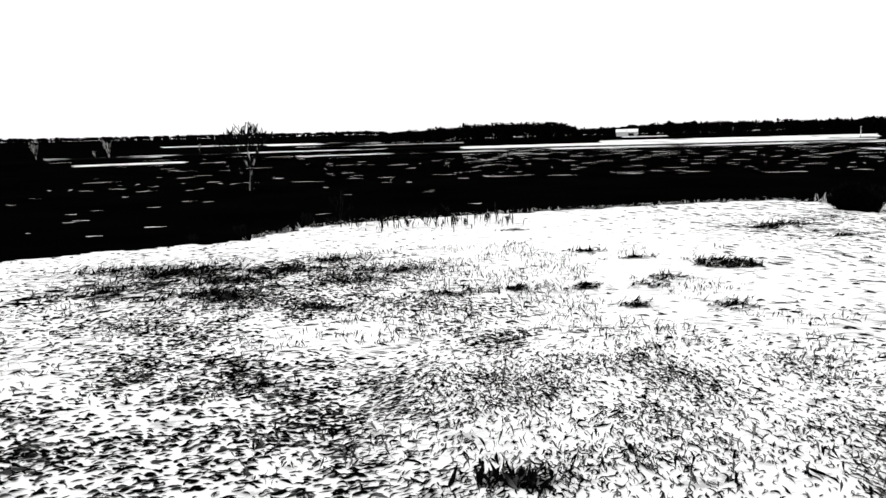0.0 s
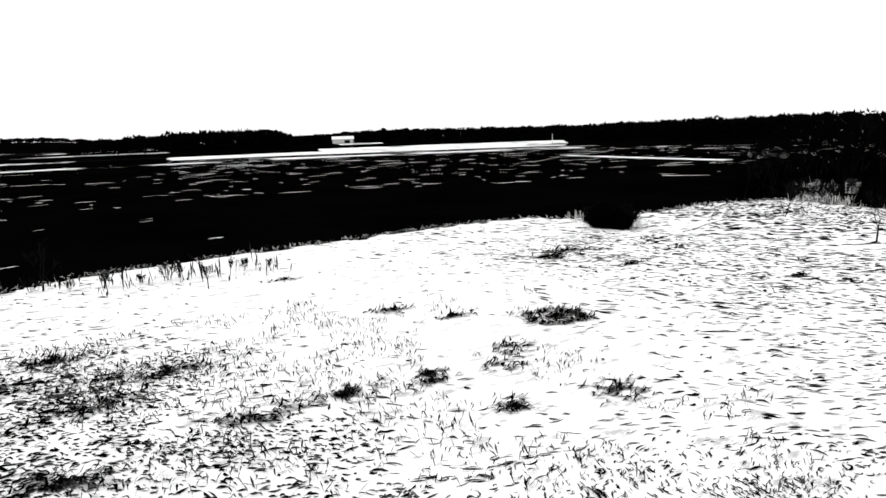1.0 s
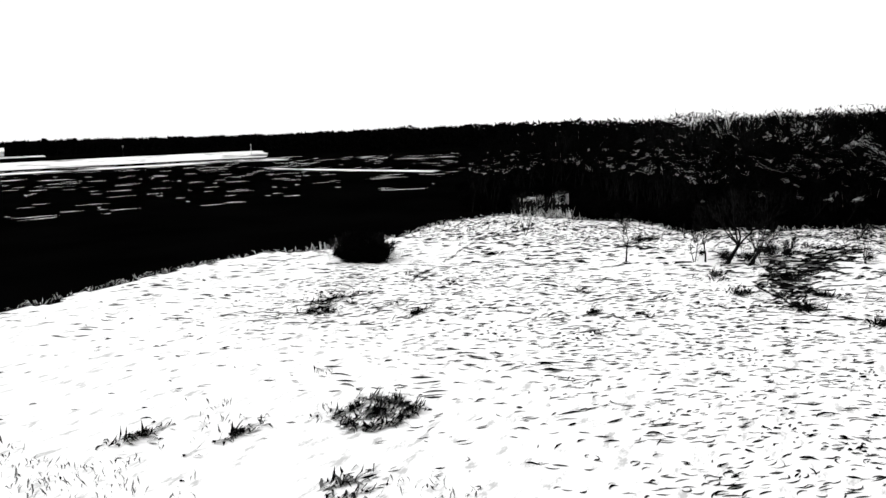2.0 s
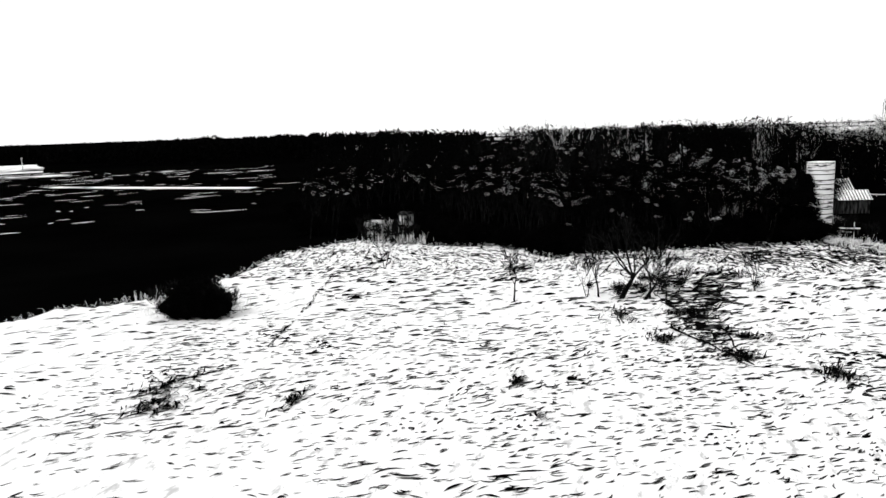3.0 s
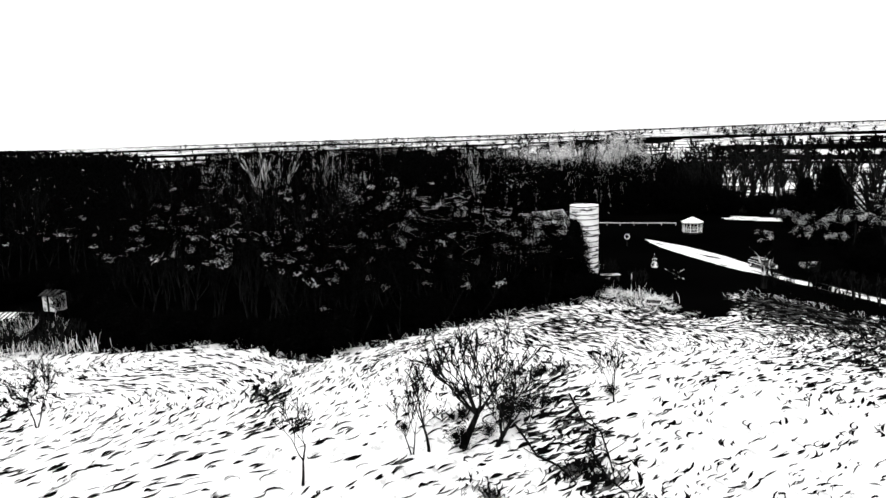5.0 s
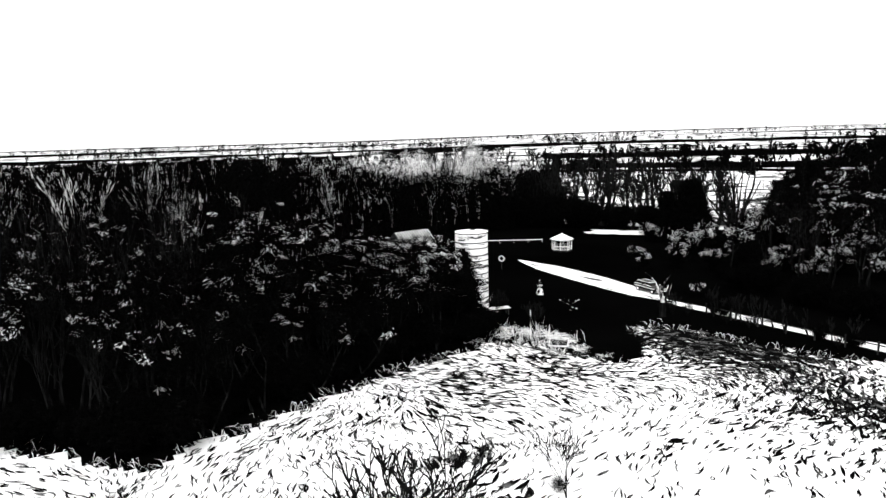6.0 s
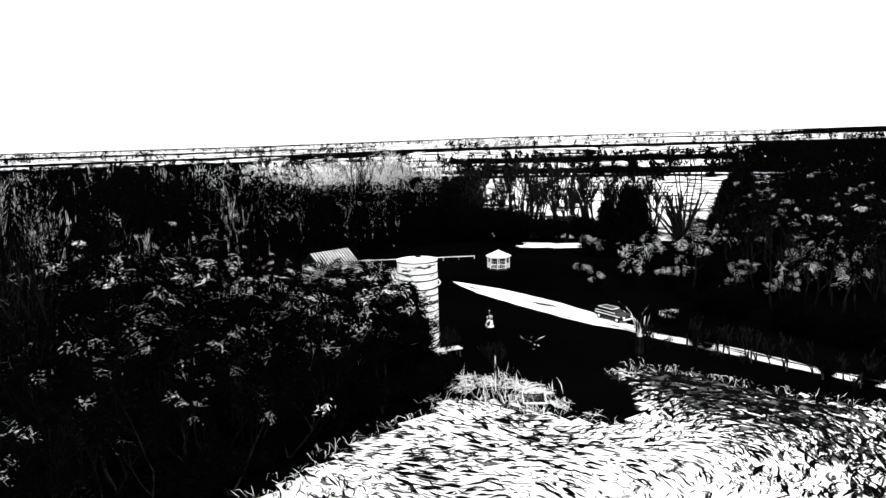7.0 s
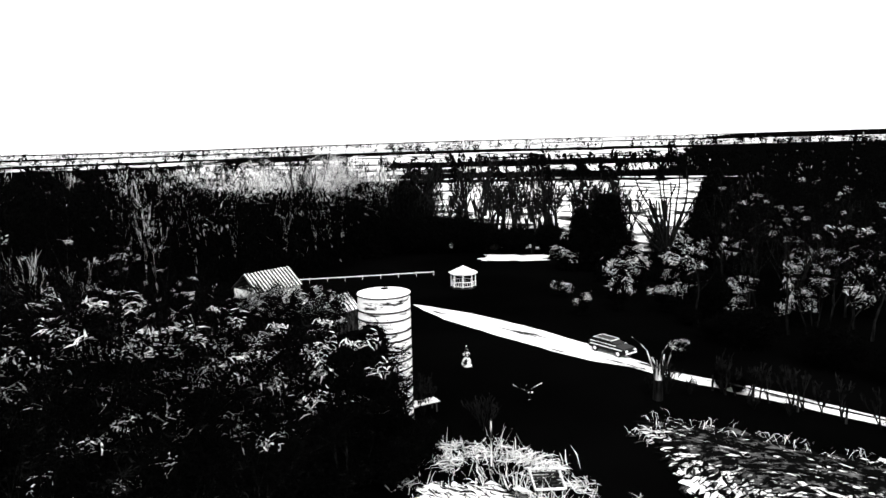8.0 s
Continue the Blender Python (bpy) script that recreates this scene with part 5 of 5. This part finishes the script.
# ---- the parked car ----
def build_car(x, y, turn):
    car = place(tagged(new("car"), "dark estate car with bright trim parked on the gravel drive", "car"), x, y, turn, z=0.075)
    bm = bmesh.new()
    outline = [(-2.25, 0.35), (-2.3, 0.75), (-2.2, 0.98), (-1.0, 1.0), (1.0, 0.96), (2.05, 0.84), (2.28, 0.62), (2.28, 0.35)]
    sides = []
    for s in (-0.88, 0.88):
        sides.append([bm.verts.new((px, s * (0.96 if pz > 0.9 else 1.0), pz)) for px, pz in outline])
    a, b = sides
    for i in range(len(outline)):
        j = (i + 1) % len(outline)
        bm.faces.new((a[i], a[j], b[j], b[i]))
    bm.faces.new(list(reversed(a)))
    bm.faces.new(b)
    bmesh.ops.bevel(bm, geom=list(bm.edges), offset=0.06, segments=2, affect="EDGES")
    body = part("body", bm, CAR_PAINT, car)
    bm = bmesh.new()
    rings = [[bm.verts.new((px, s * w, pz)) for px, s, w, pz in ((-2.1, -1, 0.8, 0.97), (1.05, -1, 0.8, 0.97), (1.05, 1, 0.8, 0.97), (-2.1, 1, 0.8, 0.97))],
             [bm.verts.new((px, s * w, pz)) for px, s, w, pz in ((-1.75, -1, 0.66, 1.28), (0.25, -1, 0.66, 1.28), (0.25, 1, 0.66, 1.28), (-1.75, 1, 0.66, 1.28))]]
    for i in range(4):
        bm.faces.new((rings[0][i], rings[0][(i + 1) % 4], rings[1][(i + 1) % 4], rings[1][i]))
    bm.faces.new(rings[1])
    bmesh.ops.bevel(bm, geom=list(bm.edges), offset=0.04, segments=2, affect="EDGES")
    part("cabin_glass", bm, GLASS, car, "dark glass")
    bm = boxes((-0.75, 0, 1.30, 2.1, 1.34, 0.06), bevel=0.025)
    part("roof", bm, CAR_PAINT, car)
    part("screen_trim", boxes((0.3, 0, 1.30, 0.1, 1.3, 0.07), (-1.8, 0, 1.30, 0.1, 1.3, 0.07), bevel=0.01), CHROME, car, "bright trim round the screens")
    for s in (-1, 1):
        part("roof_rail", boxes((-0.75, s * 0.62, 1.355, 1.9, 0.05, 0.05), bevel=0.01), CHROME, car, "bright roof rail")
        part("window_trim", boxes((-0.5, s * 0.81, 0.985, 3.1, 0.06, 0.07), bevel=0.01), CHROME, car, "bright window trim")
        part("side_trim", boxes((-0.1, s * 0.885, 0.72, 3.9, 0.03, 0.09), bevel=0.01), CHROME, car, "bright side trim")
        part("headlight", boxes((2.2, s * 0.62, 0.68, 0.16, 0.36, 0.15), bevel=0.03), CHROME, car, "clear headlight")
        part("tail_light", boxes((-2.27, s * 0.7, 0.8, 0.08, 0.22, 0.2), bevel=0.02), CAR_PAINT, car)
        for px in (-1.4, 1.4):
            m = pose(px, s * 0.8, 0.33, 90, 0, 0)
            bm = bmesh.new()
            bmesh.ops.create_cone(bm, cap_ends=True, segments=20, radius1=0.33, radius2=0.33, depth=0.2, matrix=m)
            wheel = part("wheel", bm, RUBBER, car)
            bm = bmesh.new()
            bmesh.ops.create_cone(bm, cap_ends=True, segments=16, radius1=0.2, radius2=0.18, depth=0.23, matrix=m)
            part("rim", bm, CHROME, wheel, "bright rim")
    for px in (2.27, -2.29):
        part("bumper", boxes((px, 0, 0.45, 0.12, 1.6, 0.16), bevel=0.03), CHROME, car, "bright bumper")
    return car


build_car(125.8, -18.6, 176)


# ---- small things on the lawn ----
def build_ornament(x, y):
    o = place(tagged(new("garden_ornament"), "pale tiered stone garden ornament on dark lawn", "ornament"), x, y)
    part("base", lathe(bmesh.new(), [(0.5, 0.0), (0.5, 0.12), (0.44, 0.45), (0.3, 0.75), (0.2, 0.95)], 16), ORNAMENT_STONE, o)
    part("bowl", lathe(bmesh.new(), [(0.28, 0.954), (0.36, 1.05), (0.3, 1.25), (0.12, 1.4)], 16), ORNAMENT_STONE, o)
    part("finial", lathe(bmesh.new(), [(0.08, 1.404), (0.2, 1.5), (0.14, 1.65), (0.03, 2.0)], 12), ORNAMENT_STONE, o)
    return o


build_ornament(133, -6)


def lawn_branches(x, y, seed):
    g = Growth(seed, 0.03)
    a = g.rng.uniform(0, 6.3)
    g.branch(Vector((0, 0, 0.06)), Vector((math.cos(a), math.sin(a), 0.15)).normalized(), 2.4, 0.10, 2, (1, 2), 0.8, 0.1)
    place(g.finish("fallen_branch", "pale fallen branch lying on dark lawn", "branch", PALE_BARK, PALE_BARK, group="fallen branches"), x, y)


lawn_branches(124, -5, 71)
lawn_branches(128.4, 3.6, 73)
pole = place(tagged(new("pole"), "thin pale upright pole in tall dry grass", "pole"), 117.1, 6.8)
part("shaft", lathe(bmesh.new(), [(0.06, -0.1), (0.05, 3.1)], 8), PALE_BARK, pole)
part("cap", lathe(bmesh.new(), [(0.07, 3.104), (0.04, 3.2)], 8), SHADE_WOOD, pole)


# ---- sheds ----
def plank_shed(name, label, x, y, turn, w, d, h, ridge, wall_mat, roof_mat, missing=()):
    s = place(tagged(new(name), label, "shed"), x, y, turn)
    part("core", boxes((0, 0, h / 2 - 0.05, w - 0.2, d - 0.2, h)), SHADE_WOOD, s, "dark inside")
    n = int(w / 0.3)
    for side in (-1, 1):
        for k in range(n):
            if (side, k) not in missing:
                part("board", boxes((-w / 2 + (k + 0.5) * w / n, side * (d / 2 - 0.06), h / 2, w / n - 0.05, 0.05, h - 0.1 * (k % 3)), bevel=0.006), wall_mat, s)
    n = int(d / 0.3)
    for side in (-1, 1):
        for k in range(n):
            part("board", boxes((side * (w / 2 - 0.06), -d / 2 + (k + 0.5) * d / n, h / 2, 0.05, d / n - 0.05, h - 0.08 * (k % 2)), bevel=0.006), wall_mat, s)
    pitch = math.degrees(math.atan2(ridge, d / 2))
    slope = math.hypot(d / 2 + 0.3, ridge)
    n = int(w / 0.5)
    for side in (-1, 1):
        m = pose(0, side * (d / 4 + 0.12), h + ridge / 2 + 0.02, -side * pitch, 0, 0)
        ribbed = roof_mat == TIN
        part("roof", box(bmesh.new(), 0, 0, 0, w + 0.5, slope, 0.05, 0, m), TIN_DARK if ribbed else roof_mat, s)
        for k in range(n + 1):
            part("batten", box(bmesh.new(), -w / 2 + k * w / n, 0, 0.06, 0.13 if ribbed else 0.12, slope, 0.07, 0, m), TIN if ribbed else TIN_DARK, s, "pale raised rib" if ribbed else "dark standing seam")
    return s


plank_shed("white_shed", "weathered white board shed at the wood's edge", 128.5, 76.4, 68, 3.2, 2.6, 1.9, 0.4, WHITE_PAINT, WHITE_PAINT, {(-1, 4), (-1, 9), (1, 2), (1, 5), (1, 9), (1, 10)})
plank_shed("white_hut", "small white board hut among trees", 138.5, 74.4, 62, 1.9, 1.9, 2.1, 0.4, WHITE_PAINT, SHADE_WOOD, {(-1, 2), (1, 3)})
plank_shed("tin_shed", "old pale board shed with a ribbed tin roof", 169.2, -4.8, 98, 6.6, 5.2, 2.6, 1.9, WHITE_PAINT, TIN)
plank_shed("loft_hut", "tall narrow white board hut deep in the wood", 147, 17.6, 62, 2.8, 2.6, 3.9, 1.3, WHITE_PAINT, WHITE_PAINT, {(-1, 3), (1, 4)})
plank_shed("lean_to", "low open shed with a pale plank roof in the wood", 148.6, 7.4, -40, 4.8, 2.0, 2.0, 0.3, SHADE_WOOD, WHITE_PAINT)
plank_shed("low_shed", "long low shed with a pale flat roof", 183, -56, 30, 8.5, 4.0, 2.2, 0.5, SHADE_WOOD, TIN)
plank_shed("small_barn", "small pale barn with a weathered roof among trees", 152.3, -3.4, 98, 5.2, 3.4, 2.5, 1.4, SHADE_WOOD, WHITE_PAINT)
patch("yard", "pale bare yard beside the low shed", [(172, -46), (164, -54), (168, -58), (176, -51)], GRAVEL, 0.05, 0.08, category="yard")


def hoop_post(x, y):
    h = place(tagged(new("hoop_post"), "thin post with a pale ring on the lawn", "post"), x, y)
    part("post", lathe(bmesh.new(), [(0.04, -0.1), (0.04, 1.25)], 8), SHADE_WOOD, h)
    bm = bmesh.new()
    rings = []
    for i in range(20):
        a = 2 * math.pi * i / 20
        rings.append([bm.verts.new(((0.42 + 0.07 * math.cos(b)) * math.cos(a), 0.07 * math.sin(b), 1.7 + (0.42 + 0.07 * math.cos(b)) * math.sin(a))) for b in (0, 1.57, 3.14, 4.71)])
    for i in range(20):
        for k in range(4):
            bm.faces.new((rings[i][k], rings[(i + 1) % 20][k], rings[(i + 1) % 20][(k + 1) % 4], rings[i][(k + 1) % 4]))
    bmesh.ops.rotate(bm, verts=bm.verts, cent=(0, 0, 0), matrix=Matrix.Rotation(radians(40), 3, "Z"))
    part("ring", bm, WHITE_PAINT, h, "pale ring")


hoop_post(150.5, -11.4)


def wooden_frame(x, y, turn):
    """An old frame of beams lying in the tall grass."""
    f = place(tagged(new("wooden_frame"), "old grey wooden frame lying in tall dry grass", "frame"), x, y, turn)
    for k, (cx, cy, sx, sy) in enumerate(((0, -0.9, 2.6, 0.09), (0, 0.9, 2.6, 0.09), (-1.3, 0, 0.09, 1.7), (1.3, 0, 0.09, 1.7))):
        part("beam", boxes((cx, cy, 0.72, sx, sy, 0.14), bevel=0.015), STONE, f)
    for cx in (-1.2, 1.2):
        for cy in (-0.8, 0.8):
            part("leg", boxes((cx, cy, 0.29, 0.12, 0.12, 0.70), bevel=0.01), SHADE_WOOD, f)
    for k in range(6):
        part("slat", boxes((-0.95 + 0.38 * k, 0, 0.60, 0.2, 1.6, 0.04), bevel=0.005), SHADE_WOOD, f)


wooden_frame(112.6, 6.6, -40)


def trestle_table(x, y, turn):
    t = place(tagged(new("trestle_table"), "low wooden table with a pale top beside the silo", "table"), x, y, turn)
    for k in range(4):
        part("plank", boxes((0, -0.42 + 0.28 * k, 0.83, 2.6, 0.25, 0.06), bevel=0.01), STONE, t)
    for px in (-1.05, 1.05):
        part("cross_beam", boxes((px, 0, 0.755, 0.1, 1.0, 0.08)), SHADE_WOOD, t)
        for py in (-0.4, 0.4):
            part("leg", boxes((px, py, 0.34, 0.1, 0.1, 0.74), bevel=0.01), SHADE_WOOD, t)


trestle_table(127.2, 4.2, 78)


# ---- far buildings and poles ----
def far_barn(x, y, turn, w, d, h):
    b = place(tagged(new("far_barn"), "long low white barn far off below the ridge", "barn"), x, y, turn)
    part("wall", boxes((0, 0, h / 2 - 0.3, w, d, h + 0.6)), WHITE_PAINT, b)
    for side in (-1, 1):
        m = pose(0, side * d * 0.26, h + 1.0, -side * 28, 0, 0)
        part("roof", box(bmesh.new(), 0, 0, 0, w + 1, d * 0.62, 0.2, 0, m), TIN, b)
    part("door", boxes((w * 0.2, -d / 2 - 0.04, h * 0.4, 3.2, 0.08, h * 0.8)), SHADE_WOOD, b)


far_barn(206, 389, -28, 12, 6, 2.0)
for x, y in ((226, 317), (242, 253)):
    p = place(tagged(new("field_pole"), "thin pale pole in far fields", "pole", "field poles"), x, y)
    part("shaft", lathe(bmesh.new(), [(0.18, -0.2), (0.13, 5.0)], 8), PALE_BARK, p)
    part("crossarm", boxes((0, 0, 4.7, 1.2, 0.14, 0.14)), PALE_BARK, p)
